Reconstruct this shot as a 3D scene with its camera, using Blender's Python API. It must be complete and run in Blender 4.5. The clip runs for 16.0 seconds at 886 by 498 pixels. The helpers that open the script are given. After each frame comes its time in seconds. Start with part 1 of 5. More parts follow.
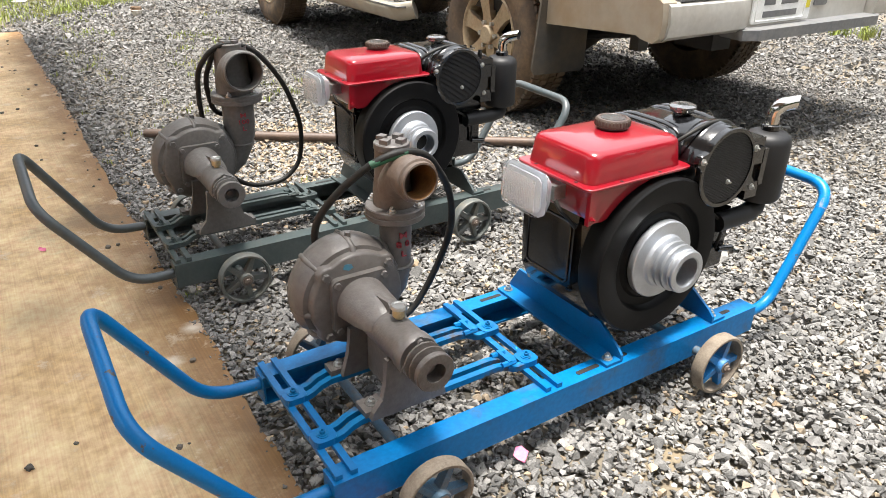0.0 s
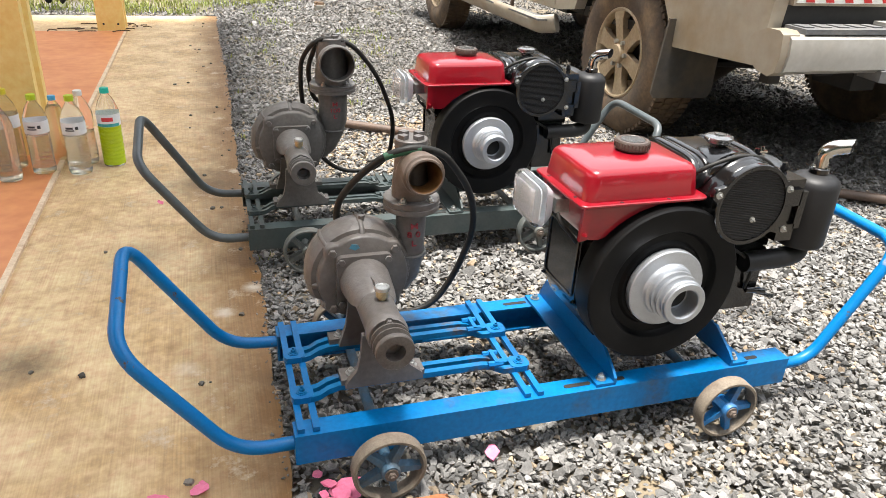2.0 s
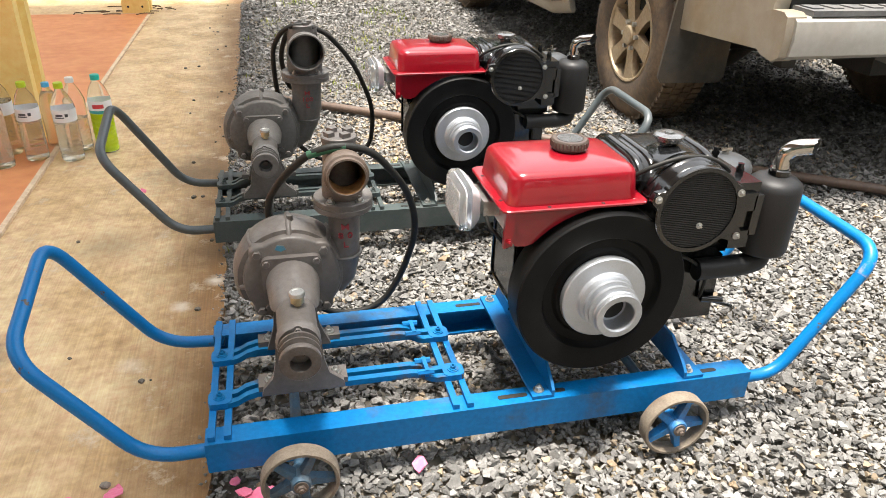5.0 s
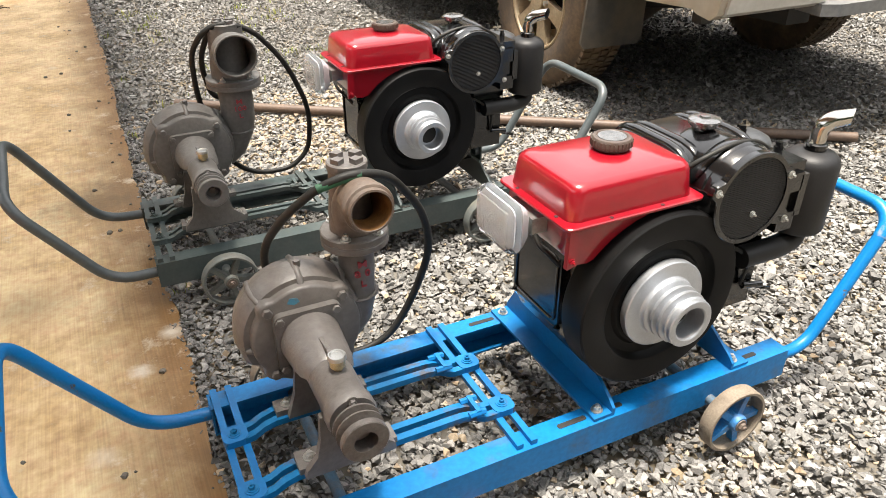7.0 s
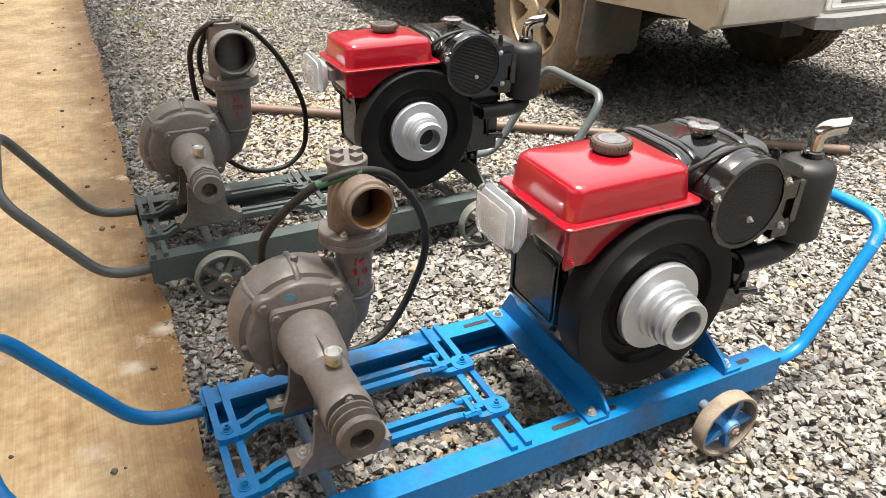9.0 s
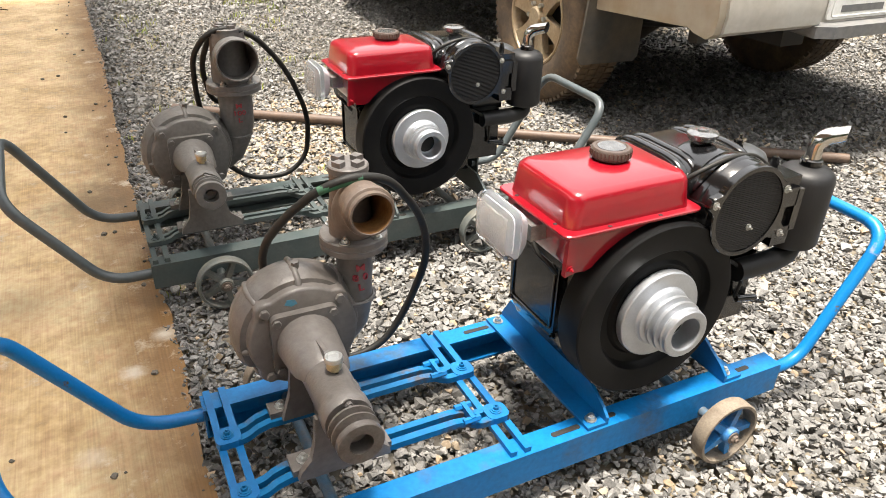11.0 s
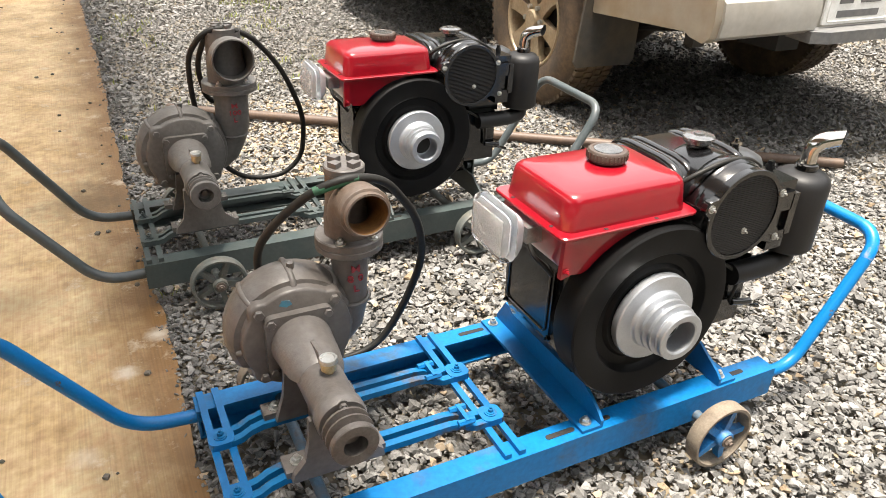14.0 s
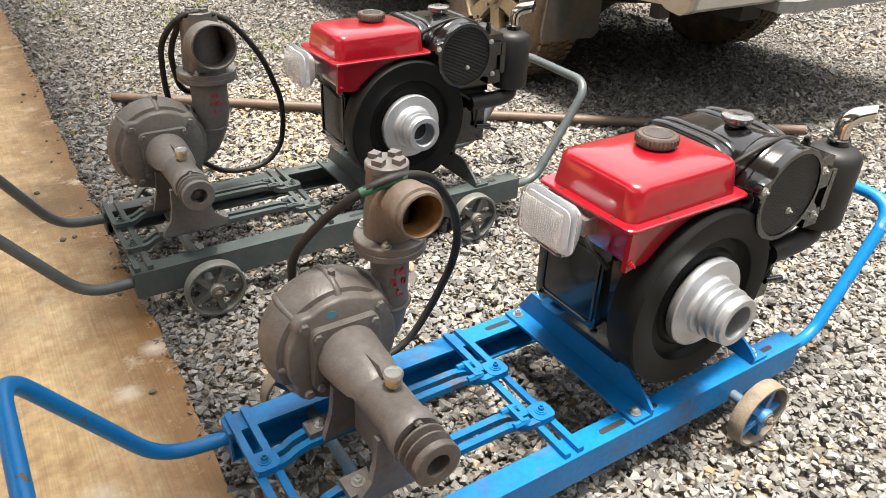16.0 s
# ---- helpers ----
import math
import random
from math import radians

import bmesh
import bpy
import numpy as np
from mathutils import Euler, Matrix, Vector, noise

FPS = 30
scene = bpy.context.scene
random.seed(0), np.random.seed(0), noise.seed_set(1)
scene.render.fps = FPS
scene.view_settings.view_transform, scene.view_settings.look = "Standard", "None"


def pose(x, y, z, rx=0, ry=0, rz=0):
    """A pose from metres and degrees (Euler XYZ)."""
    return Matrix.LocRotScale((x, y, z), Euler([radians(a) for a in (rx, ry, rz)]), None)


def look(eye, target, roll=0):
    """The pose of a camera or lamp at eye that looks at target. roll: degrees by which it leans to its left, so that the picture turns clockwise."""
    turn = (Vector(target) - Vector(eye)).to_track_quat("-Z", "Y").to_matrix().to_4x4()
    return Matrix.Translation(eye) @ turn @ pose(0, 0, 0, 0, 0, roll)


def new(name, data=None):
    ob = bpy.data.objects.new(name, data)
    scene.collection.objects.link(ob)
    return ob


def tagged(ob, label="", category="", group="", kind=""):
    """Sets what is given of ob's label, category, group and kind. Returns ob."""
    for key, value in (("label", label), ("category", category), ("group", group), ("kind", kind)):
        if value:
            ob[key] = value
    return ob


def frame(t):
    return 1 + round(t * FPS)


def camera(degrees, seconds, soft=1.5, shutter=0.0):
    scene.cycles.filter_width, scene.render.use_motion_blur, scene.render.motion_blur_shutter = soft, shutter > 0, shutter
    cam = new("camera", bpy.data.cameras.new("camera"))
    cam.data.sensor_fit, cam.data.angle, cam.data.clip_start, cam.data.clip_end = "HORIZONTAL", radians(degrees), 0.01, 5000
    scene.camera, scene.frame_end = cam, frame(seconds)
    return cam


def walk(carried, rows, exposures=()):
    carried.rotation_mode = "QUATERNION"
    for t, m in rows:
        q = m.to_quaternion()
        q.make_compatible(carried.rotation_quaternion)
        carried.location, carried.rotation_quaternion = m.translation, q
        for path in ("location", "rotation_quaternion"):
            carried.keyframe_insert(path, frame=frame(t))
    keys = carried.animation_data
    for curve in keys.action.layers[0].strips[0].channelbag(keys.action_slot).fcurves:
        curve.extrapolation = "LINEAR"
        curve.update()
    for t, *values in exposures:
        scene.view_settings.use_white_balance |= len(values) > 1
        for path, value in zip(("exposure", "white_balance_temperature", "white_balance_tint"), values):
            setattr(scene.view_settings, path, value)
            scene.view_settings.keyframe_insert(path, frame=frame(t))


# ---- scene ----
cam = camera(63.6, 16.0, soft=0.8)
PATH = [
    (0, (-0.328, -0.842, 1.0), (0.645, 0.663, 0.112), 0.8),
    (0.5, (-0.264, -0.927, 0.995), (0.654, 0.646, 0.169), 2.0),
    (1, (-0.187, -0.986, 1.01), (0.581, 0.651, 0.157), 2.1),
    (1.5, (-0.127, -1.027, 1.016), (0.547, 0.645, 0.149), 4.1),
    (2, (-0.083, -1.046, 1.017), (0.488, 0.659, 0.14), 3.1),
    (2.5, (-0.013, -1.098, 1.03), (0.474, 0.635, 0.158), 2.6),
    (3, (0.012, -1.178, 1.039), (0.472, 0.569, 0.181), 2.1),
    (3.5, (0.054, -1.229, 1.05), (0.465, 0.523, 0.178), 1.9),
    (4, (0.145, -1.175, 1.046), (0.536, 0.559, 0.128), 2.6),
    (4.2, (0.177, -1.142, 1.044), (0.548, 0.594, 0.124), 3.0),
    (6.3, (0.062, -0.835, 1.036), (0.69, 0.783, 0.042), -0.6),
    (6.5, (0.032, -0.798, 1.04), (0.688, 0.804, 0.038), -0.6),
    (7, (-0.043, -0.749, 1.045), (0.709, 0.808, 0.039), -0.2),
    (7.5, (-0.06, -0.74, 1.039), (0.729, 0.814, 0.056), 0.4),
    (8, (-0.06, -0.735, 1.031), (0.739, 0.805, 0.036), 1.5),
    (8.5, (-0.058, -0.741, 1.03), (0.732, 0.803, 0.034), 1.3),
    (9, (-0.059, -0.748, 1.032), (0.724, 0.805, 0.045), 1.4),
    (11.5, (-0.06, -0.754, 1.034), (0.724, 0.81, 0.064), 1.6),
    (12, (-0.059, -0.754, 1.033), (0.725, 0.808, 0.06), 1.7),
    (12.5, (-0.06, -0.754, 1.033), (0.73, 0.802, 0.056), 2.0),
    (13, (-0.06, -0.753, 1.033), (0.731, 0.803, 0.058), 1.9),
    (13.5, (-0.06, -0.751, 1.034), (0.73, 0.81, 0.066), 2.1),
    (14, (-0.061, -0.751, 1.032), (0.738, 0.808, 0.067), 2.2),
    (14.5, (-0.062, -0.751, 1.031), (0.747, 0.8, 0.061), 2.7),
    (15, (-0.072, -0.746, 1.032), (0.75, 0.792, 0.053), 3.5),
    (15.5, (-0.14, -0.702, 1.036), (0.769, 0.795, 0.07), 3.1),
    (16, (-0.195, -0.588, 1.026), (0.765, 0.84, 0.006), 2.5),
]
walk(cam, [(t, look(eye, target, roll)) for t, eye, target, roll in PATH],
     exposures=((0.0, 1.86, 6300, 10), (4.2, 1.86, 6400, 10), (6.5, 1.95, 6700, 10), (16.0, 1.97, 6700, 10)))

# ---- world and light ----
world = bpy.data.worlds.new("sky")
scene.world = world
world.use_nodes = True
wn = world.node_tree
sky = wn.nodes.new("ShaderNodeTexSky")
sky.sky_type = "NISHITA"
sky.sun_disc = False
sky.sun_elevation, sky.sun_rotation = radians(85), radians(225)
sky.air_density, sky.dust_density = 1.0, 4.0
haze = wn.nodes.new("ShaderNodeMixRGB")
haze.inputs[0].default_value = 0.75
haze.inputs[2].default_value = (7.2, 7.2, 7.1, 1)
wn.links.new(sky.outputs[0], haze.inputs[1])
wn.links.new(haze.outputs[0], wn.nodes["Background"].inputs[0])
wn.nodes["Background"].inputs[1].default_value = 0.1
sun = new("sun", bpy.data.lights.new("sun", "SUN"))
sun.data.energy, sun.data.angle, sun.data.color = 3.3, radians(12), (1.0, 0.94, 0.85)
sun.matrix_world = look((0.0, 0.1, 5.5), (0.3, 0.4, 0))


# ---- materials ----
def mat(name, base, rough=0.5, metal=0.0, dark=None, scale=20.0, amount=0.5, bump=0.0, bump_scale=80.0, island=0.0,
        obj=0.0, coat=0.0, rough_var=0.0, fine=None, lo=0.42, hi=0.72, spec=0.5):
    """Base colour with a broad stain (dark), a fine grain, relief and an optional clear coat."""
    m = bpy.data.materials.new(name)
    m.use_nodes = True
    nt = m.node_tree
    b = nt.nodes["Principled BSDF"]
    b.inputs["Roughness"].default_value, b.inputs["Metallic"].default_value = rough, metal
    b.inputs["Coat Weight"].default_value = coat
    b.inputs["Specular IOR Level"].default_value = spec
    b.inputs["Coat Roughness"].default_value = 0.08
    tc = nt.nodes.new("ShaderNodeTexCoord")
    dark = dark or [c * 0.6 for c in base]
    n1 = nt.nodes.new("ShaderNodeTexNoise")
    n1.inputs["Scale"].default_value, n1.inputs["Detail"].default_value, n1.inputs["Roughness"].default_value = scale, 8, 0.65
    nt.links.new(tc.outputs["Object"], n1.inputs["Vector"])
    ramp = nt.nodes.new("ShaderNodeMapRange")
    ramp.inputs[1].default_value, ramp.inputs[2].default_value = lo, hi
    ramp.inputs[3].default_value, ramp.inputs[4].default_value = 0.0, amount
    nt.links.new(n1.outputs[0], ramp.inputs[0])
    mix = nt.nodes.new("ShaderNodeMixRGB")
    mix.inputs[1].default_value, mix.inputs[2].default_value = (*base, 1), (*dark, 1)
    nt.links.new(ramp.outputs[0], mix.inputs[0])
    out = mix.outputs[0]
    n2 = nt.nodes.new("ShaderNodeTexNoise")
    n2.inputs["Scale"].default_value, n2.inputs["Detail"].default_value = scale * 9, 4
    nt.links.new(tc.outputs["Object"], n2.inputs["Vector"])
    mul = nt.nodes.new("ShaderNodeMixRGB")
    mul.blend_type = "OVERLAY"
    mul.inputs[0].default_value = 0.35 if fine is None else fine
    nt.links.new(out, mul.inputs[1])
    nt.links.new(n2.outputs[0], mul.inputs[2])
    out = mul.outputs[0]
    if island or obj:
        rnd = nt.nodes.new("ShaderNodeNewGeometry").outputs["Random Per Island"] if island else nt.nodes.new("ShaderNodeObjectInfo").outputs["Random"]
        hsv = nt.nodes.new("ShaderNodeHueSaturation")
        mr = nt.nodes.new("ShaderNodeMapRange")
        mr.inputs[3].default_value, mr.inputs[4].default_value = 1 - (island or obj), 1 + (island or obj)
        nt.links.new(rnd, mr.inputs[0])
        nt.links.new(mr.outputs[0], hsv.inputs["Value"])
        nt.links.new(out, hsv.inputs["Color"])
        out = hsv.outputs[0]
    nt.links.new(out, b.inputs["Base Color"])
    if rough_var:
        rr = nt.nodes.new("ShaderNodeMapRange")
        rr.inputs[3].default_value, rr.inputs[4].default_value = rough - rough_var, rough + rough_var
        nt.links.new(n1.outputs[0], rr.inputs[0])
        nt.links.new(rr.outputs[0], b.inputs["Roughness"])
    if bump:
        n3 = nt.nodes.new("ShaderNodeTexNoise")
        n3.inputs["Scale"].default_value, n3.inputs["Detail"].default_value = bump_scale, 6
        nt.links.new(tc.outputs["Object"], n3.inputs["Vector"])
        bp = nt.nodes.new("ShaderNodeBump")
        bp.inputs["Strength"].default_value, bp.inputs["Distance"].default_value = bump, 0.002
        nt.links.new(n3.outputs[0], bp.inputs["Height"])
        nt.links.new(bp.outputs[0], b.inputs["Normal"])
    return m


def glass(name, color, rough=0.05, trans=1.0, ior=1.33):
    m = mat(name, color, rough, scale=30, amount=0.1, fine=0.05)
    m.node_tree.nodes["Principled BSDF"].inputs["Transmission Weight"].default_value = trans
    m.node_tree.nodes["Principled BSDF"].inputs["IOR"].default_value = ior
    return m


BLUE_BEAM = mat("dusty blue enamel", (0.0, 0.135, 0.37), 0.42, dark=(0.055, 0.085, 0.115), scale=11, amount=0.75, lo=0.54, hi=0.70, spec=0.35, bump=0.12, bump_scale=150, rough_var=0.12, fine=0.35)
BLUE = mat("blue enamel", (0.0, 0.13, 0.36), 0.42, dark=(0.015, 0.075, 0.18), scale=14, amount=0.5, spec=0.35, bump=0.12, bump_scale=150, rough_var=0.12, fine=0.15)
BLUE_WORN = mat("worn blue enamel", (0.0, 0.145, 0.40), 0.38, dark=(0.1, 0.075, 0.055), scale=24, amount=1.0, lo=0.63, hi=0.66, spec=0.35, bump=0.15, bump_scale=150, rough_var=0.12, fine=0.15)
SLIDE = mat("scraped blue enamel", (0.0, 0.12, 0.30), 0.45, dark=(0.075, 0.06, 0.05), scale=9, amount=0.95, lo=0.52, hi=0.6, spec=0.35, bump=0.12, bump_scale=150, fine=0.3)
BARE = mat("half bare steel", (0.0, 0.17, 0.48), 0.38, dark=(0.33, 0.32, 0.3), scale=16, amount=0.85, lo=0.5, hi=0.58, spec=0.4)
GREY = mat("grey-green enamel", (0.045, 0.062, 0.062), 0.45, dark=(0.09, 0.095, 0.09), scale=14, amount=0.6, bump=0.12, bump_scale=150, rough_var=0.1, fine=0.2)
GREY_TUBE = mat("grey tube enamel", (0.06, 0.075, 0.08), 0.38, dark=(0.12, 0.12, 0.12), scale=10, amount=0.5, bump=0.05, fine=0.2)
CAST = mat("grey painted cast iron", (0.122, 0.112, 0.106), 0.42, dark=(0.075, 0.062, 0.051), scale=9, amount=0.7, bump=0.3, bump_scale=170, rough_var=0.12)
CAST_B = mat("darker painted cast iron", (0.11, 0.105, 0.1), 0.5, dark=(0.07, 0.062, 0.055), scale=11, amount=0.6, bump=0.3, bump_scale=170, rough_var=0.12)
RUST = mat("brown rusted iron", (0.125, 0.1, 0.084), 0.5, dark=(0.1, 0.064, 0.042), scale=14, amount=0.9, bump=0.3, bump_scale=200)
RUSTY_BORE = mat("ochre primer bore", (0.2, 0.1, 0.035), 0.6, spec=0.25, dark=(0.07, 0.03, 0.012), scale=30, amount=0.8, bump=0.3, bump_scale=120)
SHAFT = mat("worn iron pulley", (0.13, 0.118, 0.11), 0.4, 0.4, dark=(0.07, 0.042, 0.03), scale=25, amount=0.6, bump=0.2, bump_scale=200)
TREAD = mat("dusty iron wheel rim", (0.2, 0.165, 0.125), 0.75, dark=(0.1, 0.075, 0.055), scale=30, amount=0.8, bump=0.4, bump_scale=250)
WHEEL_IN = mat("dull blue-grey wheel paint", (0.05, 0.115, 0.18), 0.55, dark=(0.1, 0.09, 0.075), scale=30, amount=0.9, bump=0.2, bump_scale=200)
WHEEL_BLUE = mat("blue wheel paint", (0.01, 0.16, 0.42), 0.5, dark=(0.09, 0.09, 0.09), scale=30, amount=0.7, bump=0.2, bump_scale=200)
WHEEL_GREY = mat("grey wheel paint", (0.09, 0.1, 0.095), 0.55, dark=(0.15, 0.13, 0.1), scale=30, amount=0.8, bump=0.2, bump_scale=200)
RED = mat("red gloss enamel", (0.22, 0.003, 0.01), 0.3, dark=(0.15, 0.002, 0.007), scale=9, amount=0.5, coat=0.9, spec=0.25, bump=0.04, bump_scale=60, fine=0.08)
BLACK = mat("black gloss enamel", (0.0035, 0.0035, 0.004), 0.2, dark=(0.006, 0.006, 0.006), scale=14, amount=0.5, spec=0.5, coat=0.5, bump=0.1, bump_scale=45, rough_var=0.08, fine=0.1)
MATTE = mat("black satin enamel", (0.005, 0.005, 0.0055), 0.45, spec=0.12, dark=(0.012, 0.012, 0.011), scale=8, amount=0.6, bump=0.06, bump_scale=100, rough_var=0.06, fine=0.1)
MUFFLER = mat("matt black heat paint", (0.012, 0.012, 0.013), 0.5, spec=0.35, dark=(0.02, 0.019, 0.018), scale=12, amount=0.6, bump=0.15, bump_scale=260, fine=0.1)
ALU = mat("machined aluminium", (0.47, 0.49, 0.52), 0.4, 0.8, dark=(0.34, 0.35, 0.37), scale=35, amount=0.4, bump=0.15, bump_scale=500, fine=0.1)
SLAT = mat("grey-black wire", (0.018, 0.018, 0.019), 0.4, spec=0.3)
CHROME = mat("chrome", (0.5, 0.48, 0.45), 0.13, 1.0, dark=(0.4, 0.36, 0.3), scale=30, amount=0.4, fine=0.1)
CAPMETAL = mat("dark plated steel", (0.27, 0.27, 0.27), 0.2, 0.8, dark=(0.08, 0.08, 0.08), scale=60, amount=0.7)
ZINC = mat("zinc plated steel", (0.5, 0.5, 0.48), 0.35, 0.9, dark=(0.25, 0.24, 0.22), scale=60, amount=0.7)
BRASS = mat("dull brass", (0.5, 0.42, 0.26), 0.35, 0.7, dark=(0.2, 0.15, 0.09), scale=60, amount=0.8)
BAKELITE = mat("dark brown bakelite", (0.07, 0.05, 0.042), 0.35, dark=(0.09, 0.075, 0.06), scale=40, amount=0.8)
DOME = mat("dark grey enamel", (0.04, 0.043, 0.047), 0.35, dark=(0.09, 0.09, 0.09), scale=20, amount=0.5)
LENS = glass("clear ribbed lens", (1.0, 1.0, 1.0), 0.04, 0.97, 1.2)
LENS_RIB = glass("frosted lens ribs", (0.97, 0.97, 0.97), 0.12, 0.75, 1.25)
REFLECT = mat("silvered reflector", (0.9, 0.94, 0.98), 0.2, 0.55, dark=(0.7, 0.72, 0.74), scale=20, amount=0.3, fine=0.05)
RUBBER = mat("black rubber", (0.013, 0.013, 0.012), 0.55, spec=0.3, dark=(0.028, 0.026, 0.023), scale=30, amount=0.7, bump=0.2, bump_scale=200)
BELT_GREEN = mat("green belt printing", (0.02, 0.11, 0.055), 0.6, dark=(0.04, 0.05, 0.04), scale=40, amount=0.9)
LETTER = mat("red paint", (0.3, 0.022, 0.035), 0.5, dark=(0.15, 0.05, 0.05), scale=90, amount=0.7)
DUST = mat("blue chalk smear", (0.05, 0.2, 0.3), 0.6, dark=(0.12, 0.11, 0.1), scale=90, amount=1.0)
CONCRETE = mat("dirty concrete", (0.72, 0.53, 0.3), 0.5, dark=(0.44, 0.265, 0.105), scale=4.5, amount=0.9, lo=0.42, hi=0.66, bump=0.45, bump_scale=110, rough_var=0.12, fine=0.55)
nt = CONCRETE.node_tree                       # mud washed along the edge, brushed streaks
bs = nt.nodes["Principled BSDF"]
old = bs.inputs["Base Color"].links[0].from_socket
tco = nt.nodes.new("ShaderNodeTexCoord")
sep = nt.nodes.new("ShaderNodeSeparateXYZ")
nt.links.new(tco.outputs["Object"], sep.inputs[0])
edge_n = nt.nodes.new("ShaderNodeTexNoise")
edge_n.inputs["Scale"].default_value, edge_n.inputs["Detail"].default_value, edge_n.inputs["Roughness"].default_value = 7.0, 12, 0.72
nt.links.new(tco.outputs["Object"], edge_n.inputs["Vector"])
wob = nt.nodes.new("ShaderNodeMath")
wob.operation = "MULTIPLY_ADD"
wob.inputs[1].default_value = 0.3
nt.links.new(edge_n.outputs[0], wob.inputs[0])
nt.links.new(sep.outputs[0], wob.inputs[2])
band = nt.nodes.new("ShaderNodeMapRange")
band.inputs[1].default_value, band.inputs[2].default_value, band.inputs[3].default_value, band.inputs[4].default_value = -0.10, 0.11, 0.0, 0.95
nt.links.new(wob.outputs[0], band.inputs[0])
mud = nt.nodes.new("ShaderNodeMixRGB")
mud.inputs[2].default_value = (0.19, 0.095, 0.028, 1)
nt.links.new(band.outputs[0], mud.inputs[0])
nt.links.new(old, mud.inputs[1])
stretch = nt.nodes.new("ShaderNodeMapping")
stretch.inputs["Scale"].default_value = (130, 3.0, 1)
nt.links.new(tco.outputs["Object"], stretch.inputs[0])
brush = nt.nodes.new("ShaderNodeTexNoise")
brush.inputs["Scale"].default_value, brush.inputs["Detail"].default_value = 2.0, 6
nt.links.new(stretch.outputs[0], brush.inputs["Vector"])
streak = nt.nodes.new("ShaderNodeMixRGB")
streak.blend_type = "OVERLAY"
streak.inputs[0].default_value = 0.36
nt.links.new(mud.outputs[0], streak.inputs[1])
nt.links.new(brush.outputs[0], streak.inputs[2])
chalk = nt.nodes.new("ShaderNodeTexNoise")
chalk.inputs["Scale"].default_value, chalk.inputs["Detail"].default_value, chalk.inputs["Roughness"].default_value = 9.0, 12, 0.75
nt.links.new(tco.outputs["Object"], chalk.inputs["Vector"])
spots = nt.nodes.new("ShaderNodeMapRange")
spots.inputs[1].default_value, spots.inputs[2].default_value, spots.inputs[4].default_value = 0.56, 0.68, 0.6
nt.links.new(chalk.outputs[0], spots.inputs[0])
white = nt.nodes.new("ShaderNodeMixRGB")
white.inputs[2].default_value = (0.72, 0.63, 0.49, 1)
nt.links.new(spots.outputs[0], white.inputs[0])
nt.links.new(streak.outputs[0], white.inputs[1])
last = white.outputs[0]
for sx, sy, sr, dark_c, k in ((-0.55, 0.52, 0.085, (0.07, 0.045, 0.022), 0.75), (-0.14, 1.62, 0.17, (0.13, 0.075, 0.03), 0.8), (-0.33, 1.05, 0.10, (0.15, 0.09, 0.04), 0.5), (-0.75, 0.9, 0.06, (0.08, 0.05, 0.025), 0.6), (-0.03, 0.78, 0.03, (0.7, 0.64, 0.54), 0.75), (-0.11, 0.66, 0.026, (0.7, 0.64, 0.54), 0.7), (-0.2, 0.42, 0.03, (0.7, 0.62, 0.5), 0.5)):
    gap = nt.nodes.new("ShaderNodeVectorMath")     # oil, mud and mortar stains
    gap.operation = "DISTANCE"
    gap.inputs[1].default_value = (sx, sy, 0.012)
    nt.links.new(tco.outputs["Object"], gap.inputs[0])
    wav = nt.nodes.new("ShaderNodeMath")
    wav.operation = "MULTIPLY_ADD"
    wav.inputs[1].default_value = sr * 3.2
    nt.links.new(chalk.outputs[0], wav.inputs[0])
    nt.links.new(gap.outputs["Value"], wav.inputs[2])
    ms = nt.nodes.new("ShaderNodeMapRange")
    ms.inputs[1].default_value, ms.inputs[2].default_value, ms.inputs[3].default_value, ms.inputs[4].default_value = sr * 1.7, sr * 2.9, k, 0.0
    nt.links.new(wav.outputs[0], ms.inputs[0])
    st = nt.nodes.new("ShaderNodeMixRGB")
    st.inputs[2].default_value = (*dark_c, 1)
    nt.links.new(ms.outputs[0], st.inputs[0])
    nt.links.new(last, st.inputs[1])
    last = st.outputs[0]
nt.links.new(last, bs.inputs["Base Color"])
REDFLOOR = mat("red cement floor", (0.7, 0.29, 0.115), 0.5, dark=(0.6, 0.225, 0.085), scale=1.8, amount=0.8, bump=0.1, bump_scale=60, rough_var=0.1)
PALE = mat("pale mortar line", (0.75, 0.6, 0.42), 0.7, dark=(0.45, 0.3, 0.18), scale=20, amount=0.8)
YELLOW = mat("yellow masonry paint", (0.88, 0.66, 0.25), 0.55, dark=(0.8, 0.55, 0.15), scale=5, amount=0.7, bump=0.25, bump_scale=90)
SOIL = mat("grey stone dust ground", (0.12, 0.11, 0.095), 0.9, dark=(0.22, 0.17, 0.1), scale=2.0, amount=0.8, bump=0.8, bump_scale=60)
STONE = mat("grey crushed granite", (0.21, 0.203, 0.192), 0.7, dark=(0.085, 0.083, 0.08), scale=30, amount=0.9, bump=0.8, bump_scale=220, island=0.5, spec=0.3)
STONE_DARK = mat("grey-brown pebble", (0.16, 0.14, 0.115), 0.75, dark=(0.09, 0.08, 0.07), scale=30, amount=0.7, obj=0.5)
STONE_TAN = mat("tan crushed stone", (0.33, 0.265, 0.19), 0.72, dark=(0.24, 0.16, 0.085), scale=9, amount=0.8, bump=0.5, bump_scale=140, island=0.35)
SCREEN_GREEN = mat("dark green horizon screen", (0.05, 0.085, 0.025), 0.6, dark=(0.03, 0.05, 0.015), scale=0.6, amount=0.8, island=0.5)
